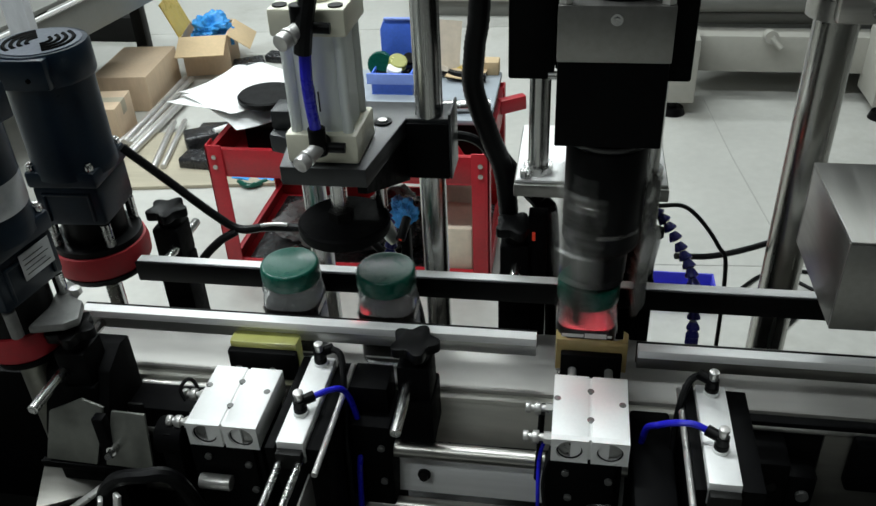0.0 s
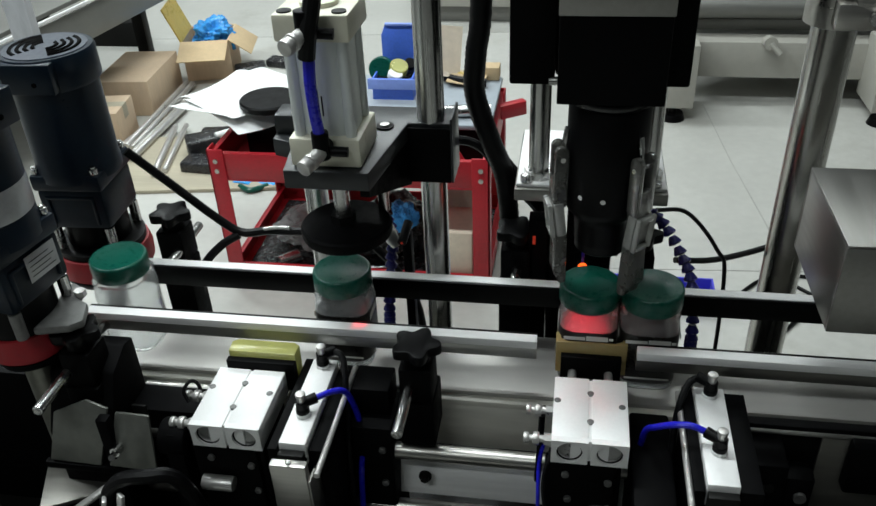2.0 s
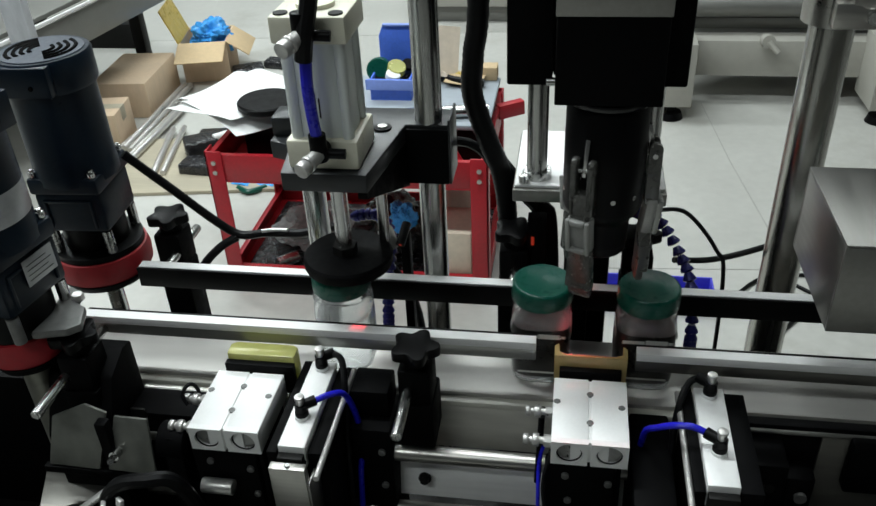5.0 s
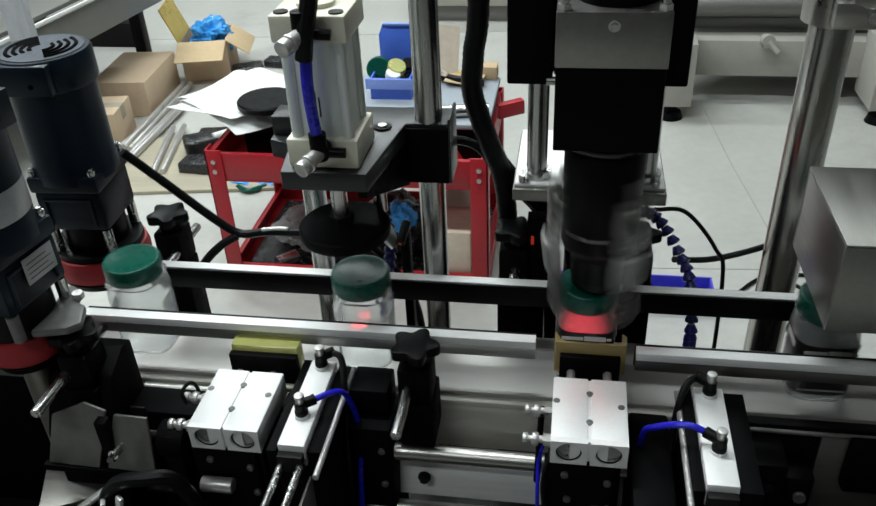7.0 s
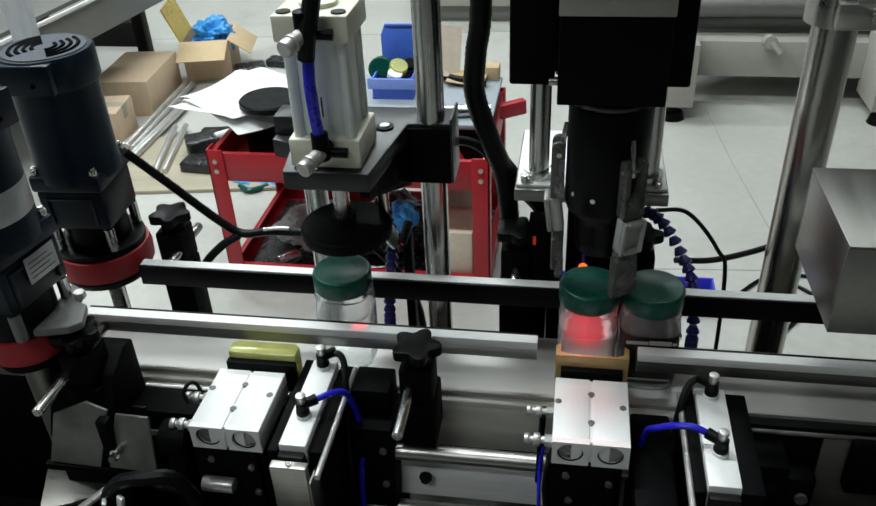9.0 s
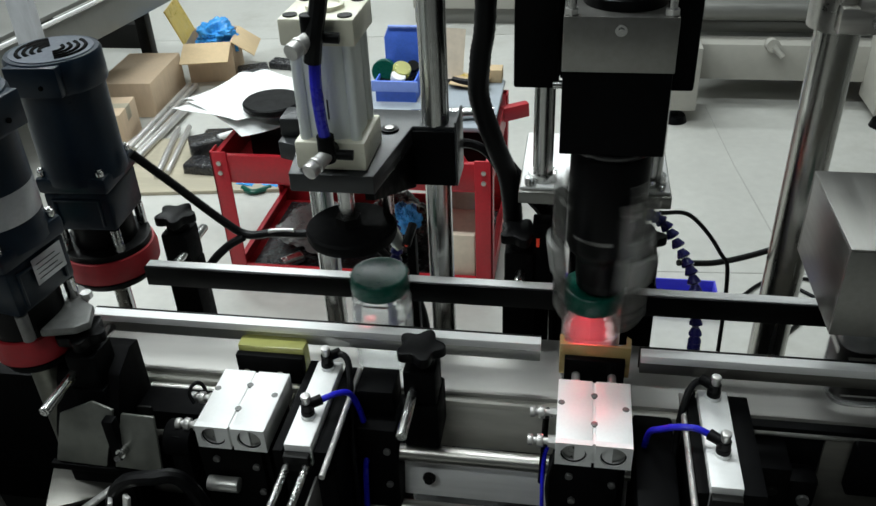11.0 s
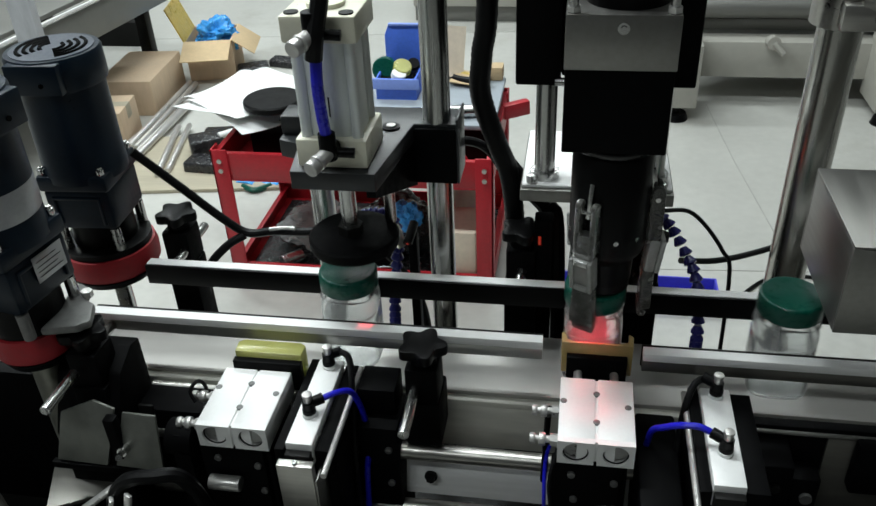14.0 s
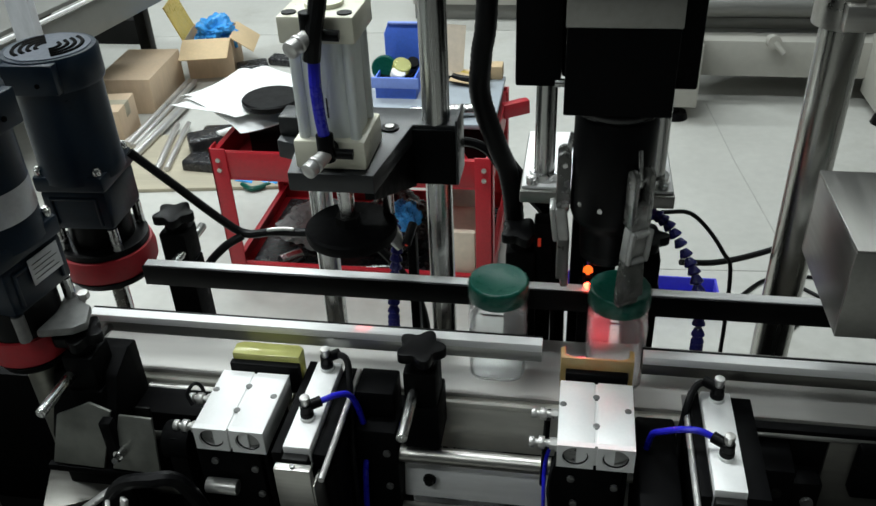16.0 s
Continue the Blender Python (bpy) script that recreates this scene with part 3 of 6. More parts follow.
# ---------------------------------------------------------------- slide cylinders beside the clamps
def slide_cylinder(x0, x1, y0, y1, ztop, label, rod_dx, wing=0.024):
    cx = (x0 + x1) / 2
    t = thing("slide_cylinder", label, "air cylinder", (cx, (y0 + y1) / 2, ztop - 0.04))
    part("body", box(x0, x1, y0, y1, ztop - 0.030, ztop, 0.0015), ALU, t)
    part("carriage", merged(box(x0 - 0.012, x0 - 0.001, y0 - 0.004, y1 + 0.006, ztop - 0.045, ztop - 0.006, 0.001),
                            box(x1 + 0.001, x1 + wing, y0 + 0.002, y1 + 0.004, ztop - 0.045, ztop - 0.010, 0.001),
                            box(x0 - 0.010, x1 + 0.02, y0 + 0.01, y1 - 0.002, 0.60, ztop - 0.031, 0.003)), BLACK, t, "black slide carriage")
    ex = x1 + wing + 0.0025 if rod_dx > 0 else x0 - 0.0155
    part("slide_edge", rod((ex, y0 - 0.03, ztop - 0.012), (ex, y1 + 0.002, ztop - 0.012), 0.0034, seg=14), SATIN, t)
    part("end_cap", box(x0 + 0.001, x1 - 0.001, y0 - 0.010, y0 - 0.0005, ztop - 0.030, ztop - 0.008, 0.001), FRAMEGREY, t)
    for fy, tx in ((y0 + 0.045, 1), (y1 - 0.012, -1)):
        f = part("elbow_fitting", merged(rod((cx, fy, ztop - 0.001), (cx, fy, ztop + 0.010), 0.0075, seg=18, bevel=0.001),
                                         rod((cx, fy, ztop + 0.010), (cx, fy, ztop + 0.019), 0.0068, seg=18),
                                         rod((cx, fy, ztop + 0.016), (cx + rod_dx * 0.014, fy + 0.010, ztop + 0.017), 0.0058, 0.0062, seg=14)), PLASTIC, t, "black elbow air fitting")
        part("throttle_screw", merged(rod((cx, fy, ztop + 0.0191), (cx, fy, ztop + 0.026), 0.0045, seg=14), rod((cx, fy, ztop + 0.026), (cx, fy, ztop + 0.0305), 0.0056, seg=14, bevel=0.001)), SATIN, f)
        part("seat_washer", rod((cx, fy, ztop + 0.0002), (cx, fy, ztop + 0.004), 0.0085, seg=18), PAPER, f)
    return t


slide_cylinder(-0.3215, -0.2915, -0.214, -0.075, 0.90, "silver slide cylinder with black carriage and air fittings", 1, 0.017)
slide_cylinder(0.1195, 0.1515, -0.2185, -0.076, 0.90, "silver slide cylinder beside the amber clamp", -1)

sb = thing("slide_block", "black machined block beside the slide cylinder", "bracket", (-0.245, -0.1, 0.60))
part("block", box(-0.2685, -0.2185, -0.135, -0.0685, 0.60, 0.852, 0.003), BLACK, sb)
part("cap_plate", box(-0.2685, -0.2235, -0.112, -0.0685, 0.8522, 0.890, 0.002), BLACK, sb)
for bz in (0.82, 0.765):
    part("bolt", rod((-0.230, -0.135, bz), (-0.230, -0.139, bz), 0.0045, seg=14, bevel=0.0006), DULLCAST, sb)
mb = thing("valve_block", "black manifold block between the cylinders", "bracket", (0.08, -0.14, 0.60))
part("block", box(0.053, 0.098, -0.215, -0.070, 0.60, 0.850, 0.004), BLACK, mb)
part("stud", rod((0.0755, -0.215, 0.80), (0.0755, -0.222, 0.80), 0.006, seg=14), FRAMEGREY, mb)

gate = thing("gate_slide", "steel end plate on two chrome slide rods", "slide", (-0.306, -0.226, 0.85))
part("end_plate", box(-0.3265, -0.2865, -0.236, -0.2255, 0.79, 0.889, 0.0015), STEEL, gate)
for gx in (-0.317, -0.296):
    part("slide_rod", rod((gx, -0.2255, 0.879), (gx, -0.13, 0.879), 0.0042), CHROME, gate)
part("side_sheet", box(-0.2862, -0.2835, -0.236, -0.150, 0.775, 0.868, 0.0006), HOUSE, gate, "steel side sheet")
part("plate_screw", rod((-0.306, -0.232, 0.888), (-0.306, -0.232, 0.892), 0.003, seg=10), CHROME, gate)

for pts, lab in (([(-0.292, -0.159, 0.917), (-0.279, -0.150, 0.918), (-0.268, -0.140, 0.912), (-0.263, -0.130, 0.890), (-0.259, -0.122, 0.85), (-0.257, -0.128, 0.81), (-0.257, -0.143, 0.785), (-0.259, -0.150, 0.70), (-0.26, -0.150, 0.60)], ""),
                 ([(0.122, -0.164, 0.917), (0.108, -0.161, 0.921), (0.090, -0.158, 0.918), (0.074, -0.150, 0.905), (0.066, -0.135, 0.885), (0.064, -0.120, 0.846)], "")):
    solid("air_hose", hose(pts, 0.0036, per=6), BLUEHOSE, "bright blue flexible air hose", "hose", "blue air hoses")
for pts in ([(-0.297, -0.078, 0.917), (-0.280, -0.09, 0.915), (-0.272, -0.12, 0.88), (-0.268, -0.15, 0.80), (-0.27, -0.15, 0.60)],
            [(0.128, -0.078, 0.917), (0.112, -0.084, 0.91), (0.100, -0.11, 0.88), (0.095, -0.14, 0.80), (0.095, -0.15, 0.60)]):
    solid("air_hose", hose(pts, 0.004, per=6), RUBBER, "black flexible air hose", "hose", "black air hoses")

# ---------------------------------------------------------------- press station
press = thing("cap_press", "cream and silver pneumatic press on a black bracket between chrome poles", "air cylinder", (-0.29, 0.0, 0.60))
PX = -0.288
part("lower_head", box(PX - 0.039, PX + 0.039, -0.039, 0.039, 1.139, 1.172, 0.003), IVORY, press)
upper = part("upper_head", box(PX - 0.039, PX + 0.039, -0.039, 0.039, 1.276, 1.304, 0.003), IVORY, press)
part("boss", merged(lathe([(0.020, 1.304), (0.020, 1.3085), (0.016, 1.309), (0.015, 1.306), (0, 1.306)], (PX, 0, 0), 28)), IVORY, upper)
for dx in (-0.028, 0.028):
    for dy in (-0.028, 0.028):
        part("tie_rod", rod((PX + dx, dy, 1.172), (PX + dx, dy, 1.276), 0.006), BARREL, press)
        part("tie_nut", rod((PX + dx, dy, 1.3035), (PX + dx, dy, 1.3055), 0.0075, seg=16), FRAMEGREY, upper)
part("barrel", lathe([(0.0305, 1.1715), (0.0305, 1.2765)], (PX, 0, 0), 48, 0.35), BARREL, press)
for i in range(4):
    part("print_bar", box(PX - 0.012 + i * 0.004, PX - 0.0105 + i * 0.004, -0.0312, -0.0309, 1.195, 1.235 - i * 0.006, 0), FRAMEGREY, press, "faint grey printed bar")
br = part("bracket", prism([(-0.335, -0.048), (-0.2405, -0.048), (-0.222, 0.0835), (-0.172, 0.0835), (-0.172, 0.132), (-0.372, 0.132), (-0.372, 0.03), (-0.345, 0.02)], 1.116, 1.138, 0.0015), SLATE, press, "black bracket plate")
gusset = prism([(-0.252, -0.046), (-0.2415, -0.046), (-0.2215, 0.0825), (-0.236, 0.0825)], 1.05, 1.1157)
for v in gusset.verts:
    if v.co.z < 1.1:
        v.co.z = 1.108 - (v.co.y + 0.046) / 0.125 * 0.050
part("gusset", gusset, BLACK, br, "black side gusset")
panels("pole_clamp", ((-0.2222, -0.172, 0.0830, 0.13, 1.062, 1.1157), (-0.372, -0.318, 0.07, 0.13, 1.075, 1.1155)), BLACK, press, "", 0.002)
part("clamp_face", box(-0.2225, -0.172, 0.0785, 0.0825, 1.062, 1.1335, 0.0005), BLACK, press)
part("clamp_cheek", box(-0.1716, -0.1685, 0.0785, 0.132, 1.062, 1.146, 0.001), SLATE, press)
part("stop_block", box(-0.372, -0.336, 0.041, 0.078, 1.138, 1.162, 0.003), SLATE, press, "black stop block")
part("bolt_washer", rod((-0.247, 0.070, 1.138), (-0.247, 0.070, 1.1405), 0.0105, seg=24), PLASTIC, press, "black washer")
part("bracket_bolt", rod((-0.247, 0.070, 1.1405), (-0.247, 0.070, 1.1425), 0.0058, seg=18, bevel=0.0006), SATIN, press)
for bx, by in ((-0.33, 0.02), (-0.33, 0.1)):
    part("bracket_bolt", bolt_head((bx, by, 1.138)), FRAMEGREY, press)
part("pole", rod((-0.197, 0.1, 0.60), (-0.197, 0.1, 1.62), 0.0165, seg=32), POLE, press)
part("pole", rod((-0.352, 0.1, 0.60), (-0.352, 0.1, 1.13), 0.0150, seg=32), POLE, press)
part("guide_bush", rod((-0.246, 0.03, 1.085), (-0.246, 0.03, 1.117), 0.012), CHROME, press)
for x, z in ((-0.288, 1.292), (-0.286, 1.166)):
    f = part("speed_valve", merged(rod((x, -0.039, z), (x, -0.060, z), 0.009, seg=18), rod((x, -0.055, z - 0.008), (x, -0.055, z + 0.022), 0.0092, seg=18, bevel=0.001),
                                   rod((x, -0.050, z - 0.002), (x + 0.026, -0.047, z - 0.004), 0.0055, seg=14)), PLASTIC, press, "black air valve")
    part("throttle", merged(rod((x, -0.058, z), (x - 0.006, -0.071, z - 0.003), 0.0078, seg=16), rod((x - 0.006, -0.071, z - 0.003), (x - 0.0075, -0.075, z - 0.004), 0.0092, seg=20, bevel=0.001),
                            rod((x - 0.0078, -0.076, z - 0.0042), (x - 0.012, -0.086, z - 0.006), 0.0086, seg=20, bevel=0.0015)), SATIN, f, "ribbed silver throttle screw")
solid("air_hose", hose([(-0.286, -0.056, 1.186), (-0.287, -0.059, 1.21), (-0.2875, -0.060, 1.24), (-0.287, -0.057, 1.265), (-0.286, -0.053, 1.285)], 0.0062), BLUEHOSE, "bright blue air hose up the press", "hose", "blue air hoses")
solid("air_hose", hose([(-0.288, -0.060, 1.268), (-0.283, -0.060, 1.295), (PX + 0.012, -0.048, 1.34), (PX + 0.02, -0.03, 1.45), (PX + 0.03, 0.0, 1.6)], 0.0088), RUBBER, "thick black rubber air hose on the press", "hose", "black air hoses")

ram = thing("press_ram", "black press disc on a chrome ram", "press disc", (PX - 0.002, 0, 1.047))
part("disc", lathe([(0.0, 1.030), (0.045, 1.030), (0.052, 1.034), (0.0535, 1.038), (0.0535, 1.0465), (0.051, 1.049), (0.014, 1.049), (0, 1.049)], (PX + 0.003, 0, 0), 48), BLACK, ram)
part("piston_rod", rod((PX, 0, 1.049), (PX, 0, 1.21), 0.0095), CHROME, ram)
part("guide_rod", rod((-0.246, 0.03, 1.049), (-0.246, 0.03, 1.134), 0.0068), CHROME, ram)
part("rod_nut", rod((PX, 0, 1.0488), (PX, 0, 1.060), 0.015, seg=6), FRAMEGREY, ram)

# ---------------------------------------------------------------- capping station
tower = thing("capping_tower", "black slide plate and chrome guide rods on an aluminium shelf", "machine", (0, 0.12, 0.60))
panels("slide_plate", ((-0.102, -0.052, 0.075, 0.135, 1.192, 1.75), (-0.0518, 0.0618, 0.105, 0.135, 1.192, 1.75), (0.062, 0.094, 0.075, 0.135, 1.192, 1.75)), BLACK, tower, "", 0.003)
for gx in (-0.068, 0.064):
    part("guide_rod", rod((gx, 0.12, 1.03), (gx, 0.12, 1.72), 0.0125, seg=28), POLE, tower)
    part("rod_collar", merged(rod((gx, 0.12, 1.056), (gx, 0.12, 1.066), 0.018), rod((gx - 0.016, 0.098, 1.058), (gx - 0.016, 0.098, 1.068), 0.005, seg=12)), CHROME, tower)
# shelf split in two materials: its bright-lit top and dim front are painted in
part("shelf", box(-0.096, 0.088, 0.088, 0.255, 1.036, 1.0525, 0.002), HOUSE, tower, "shelf plate, toned dull for its dim front")
part("shelf_top", box(-0.094, 0.086, 0.094, 0.253, 1.0527, 1.0565, 0.001), ALU, tower, "shelf top as a pale sheet, its strong light painted in")
part("rear_column", box(-0.03, 0.03, 0.14, 0.20, 0.60, 1.75, 0.004), BLACK, tower)
for sx in (-0.08, 0.075):
    part("shelf_screw", bolt_head((sx, 0.10, 1.056), 0.005, 0.007), CHROME, tower)
part("slide_screw", rod((-0.058, 0.073, 1.198), (-0.045, 0.073, 1.198), 0.005, seg=12), CHROME, tower)

HX = 0.005
head = thing("capper", "black motor capping head with steel front plate", "capping head", (HX, 0, 1.222))
part("motor_block", box(HX - 0.051, HX + 0.051, -0.050, 0.052, 1.222, 1.309, 0.0015), BLACK, head)
fp = part("front_plate", box(HX - 0.052, HX + 0.052, -0.052, 0.052, 1.309, 1.362, 0.001), HOUSE, head, "brushed steel housing plate")
part("plate_screw", merged(rod((HX + 0.0005, -0.052, 1.350), (HX + 0.0005, -0.055, 1.350), 0.0055, seg=16), rod((HX + 0.0005, -0.055, 1.350), (HX + 0.0005, -0.057, 1.350), 0.003, seg=6)), CHROME, fp)
part("motor_can", lathe([(0.0, 1.3622), (0.040, 1.3622), (0.040, 1.372), (0.036, 1.375), (0.036, 1.55), (0.0, 1.55)], (HX + 0.005, 0, 0), 40), PLASTIC, head)
for dx in (-0.045, 0.045):
    for dy in (-0.044, 0.044):
        post_foot = part("standoff", rod((HX + dx, dy, 1.3622), (HX + dx, dy, 1.50), 0.0042), CHROME, head)
        part("nut", rod((HX + dx, dy, 1.3623), (HX + dx, dy, 1.3675), 0.0068, seg=6), SATIN, post_foot)

chuck = thing("cap_chuck", "black rotating chuck with three grey resin fingers", "chuck", (HX + 0.003, 0, 1.14))
CX = HX + 0.003
part("spindle", lathe([(0.044, 1.2225), (0.044, 1.212), (0.040, 1.209), (0.0425, 1.205), (0.0425, 1.094), (0.040, 1.086), (0.034, 1.080), (0.031, 1.072), (0.030, 1.046), (0.0, 1.046)][::-1], (CX, 0, 0), 48), PLASTIC, chuck)
part("collar", lathe([(0.0445, 1.2120), (0.0462, 1.2132), (0.0470, 1.2160), (0.0462, 1.2188), (0.0445, 1.2200)], (CX, 0, 0), 56, closed=True), GLOSSBLACK, chuck, "glossy black collar ring")
part("pressure_pad", lathe([(0.0, 1.034), (0.027, 1.034), (0.029, 1.036), (0.029, 1.0455), (0, 1.0465)], (CX, 0, 0), 40), RUBBER, chuck)
def prong(y):
    """One rounded tine of a fork lever."""
    outline = [(0.0435, 1.100), (0.058, 1.100), (0.058, 1.157)] + [(0.0508 + 0.0072 * math.cos(radians(a)), 1.157 + 0.0072 * math.sin(radians(a))) for a in range(20, 180, 20)] + [(0.0435, 1.157)]
    bm = prism(outline, y - 0.0032, y + 0.0032, 0.0010)
    bm.transform(Matrix(((1, 0, 0, 0), (0, 0, 1, 0), (0, 1, 0, 0), (0, 0, 0, 1))))
    return bm


def flared(x0, x1, w0, w1, z0, z1, r):
    """A block that grows from width w0 at its foot to w1 at its head."""
    bm = box(x0, x1, -0.5, 0.5, z0, z1, 0)
    for v in bm.verts:
        v.co.y *= w0 if v.co.z < (z0 + z1) / 2 else w1
    bmesh.ops.bevel(bm, geom=bm.edges[:], offset=r, segments=2, affect="EDGES", profile=0.5)
    return bm


for k in range(3):
    spin = Matrix.Translation((CX, 0, 0)) @ Matrix.Rotation(radians(120 * k - 118), 4, "Z")

    def local(bm):
        bm.transform(spin)
        return bm

    arm = part("lever", local(merged(prong(-0.0092), prong(0.0092),
                                     box(0.0435, 0.058, -0.0115, 0.0115, 1.092, 1.126, 0.0025))), CLAW, chuck, "grey resin fork lever")
    part("pivot_link", local(merged(rod((0.050, -0.0135, 1.150), (0.050, 0.0135, 1.150), 0.0028, seg=12), beam((0.050, 0, 1.143), (0.043, 0, 1.182), 0.005, 0.006, 0.001))), CHROME, arm, "bright steel link")
    knuckle = merged(box(0.046, 0.058, -0.0135, 0.0135, 1.056, 1.098, 0.003), box(0.0582, 0.064, -0.0135, -0.0085, 1.056, 1.098, 0.002), box(0.0582, 0.064, 0.0085, 0.0135, 1.056, 1.098, 0.002),
                     box(0.0582, 0.064, -0.0085, 0.0085, 1.056, 1.062, 0.002), box(0.0582, 0.064, -0.0085, 0.0085, 1.091, 1.098, 0.002))
    knuckle.transform(Matrix.Translation((0.055, 0, 1.09)) @ Matrix.Rotation(radians(7), 4, "Y") @ Matrix.Translation((-0.055, 0, -1.09)))
    part("knuckle", local(knuckle), KNUCKLE, chuck, "clear resin knuckle")
    part("finger", local(merged(flared(0.0415, 0.055, 0.031, 0.025, 1.006, 1.060, 0.003), flared(0.0405, 0.050, 0.026, 0.030, 0.994, 1.012, 0.003))), CLAW, chuck, "translucent grey resin finger")
    for off in (38, 72):
        twist = spin @ Matrix.Rotation(radians(off), 4, "Z")
        bm = rod((0.0405, 0, 1.112), (0.0432, 0, 1.112), 0.0028, seg=12)
        bm.transform(twist)
        part("set_screw", bm, CHROME, chuck)


# red light sensors behind the back rail
def sensor(x, zlamp, watts, spread, lamp, label):
    t = thing("light_sensor", label, "sensor", (x, 0.07, 0.60), "light sensors")
    part("holder", box(x - 0.010, x + 0.010, 0.064, 0.090, 0.60, zlamp - 0.014, 0.002), BLACK, t)
    part("barrel", merged(box(x - 0.006, x + 0.006, 0.062, 0.088, zlamp - 0.014, zlamp + 0.012, 0.002), rod((x, 0.062, zlamp), (x, 0.053, zlamp), 0.0045, seg=14)), PLASTIC, t)
    part("lens", lathe([(0.0050, 0), (0.0042, 0.0022), (0.0, 0.0034)], (x, 0.0531, zlamp), 16, axis=(0, -1, 0)), REDLED, t, "glowing red lens")
    if lamp:
        part("status_lamp", lathe([(0.0062, 0), (0.0058, 0.005), (0.004, 0.0075), (0.0, 0.0085)], (x, 0.068, zlamp + 0.010), 14), ORANGELED, t, "orange status lamp")
    part("fibre", hose([(x, 0.08, zlamp + 0.012), (x, 0.082, zlamp + 0.03), (x, 0.09, zlamp + 0.05), (x, 0.13, zlamp + 0.055)], 0.002), BLUEHOSE, t, "thin blue light fibre")
    data = bpy.data.lights.new("sensor_beam", "SPOT")
    data.energy, data.color, data.spot_size, data.spot_blend, data.shadow_soft_size = watts, (1.0, 0.05, 0.08), radians(spread), 1.0, 0.002
    s = new("sensor_beam", data)
    s.matrix_basis = look((x, 0.049, zlamp), (x + 0.006, -0.05, zlamp - 0.006))
    return t


sensor(-0.008, 0.943, 0.95, 46, True, "small black light sensor with red glowing lens behind the capping place")
amp = thing("sensor_amplifier", "small black sensor amplifier with a red indicator", "sensor", (-0.066, 0.11, 0.60))
part("case", box(-0.078, -0.054, 0.102, 0.128, 0.60, 1.000, 0.002), BLACK, amp)
part("indicator", box(-0.0725, -0.0685, 0.0995, 0.1022, 0.966, 0.978, 0.0006), DIMRED, amp, "glowing red indicator")
reed = thing("light_sensor", "small black light sensor aimed at the front rail", "sensor", (-0.236, 0.10, 0.60), "light sensors")
part("holder", box(-0.242, -0.230, 0.092, 0.108, 0.60, 0.975, 0.002), BLACK, reed)
part("barrel", rod((-0.235, 0.108, 0.986), (-0.239, 0.078, 0.972), 0.006, seg=16), PLASTIC, reed)
part("lens", lathe([(0.0020, 0), (0.0, 0.001)], (-0.239, 0.0778, 0.9718), 14, axis=(-0.13, -1, -0.4)), DIMRED, reed, "glowing red lens")
beam_data = bpy.data.lights.new("sensor_beam", "SPOT")
beam_data.energy, beam_data.color, beam_data.spot_size, beam_data.spot_blend, beam_data.shadow_soft_size = 2.2, (1.0, 0.03, 0.05), radians(9), 0.7, 0.002
new("sensor_beam", beam_data).matrix_basis = look((-0.2398, 0.074, 0.9705), (-0.268, -0.052, 0.935))


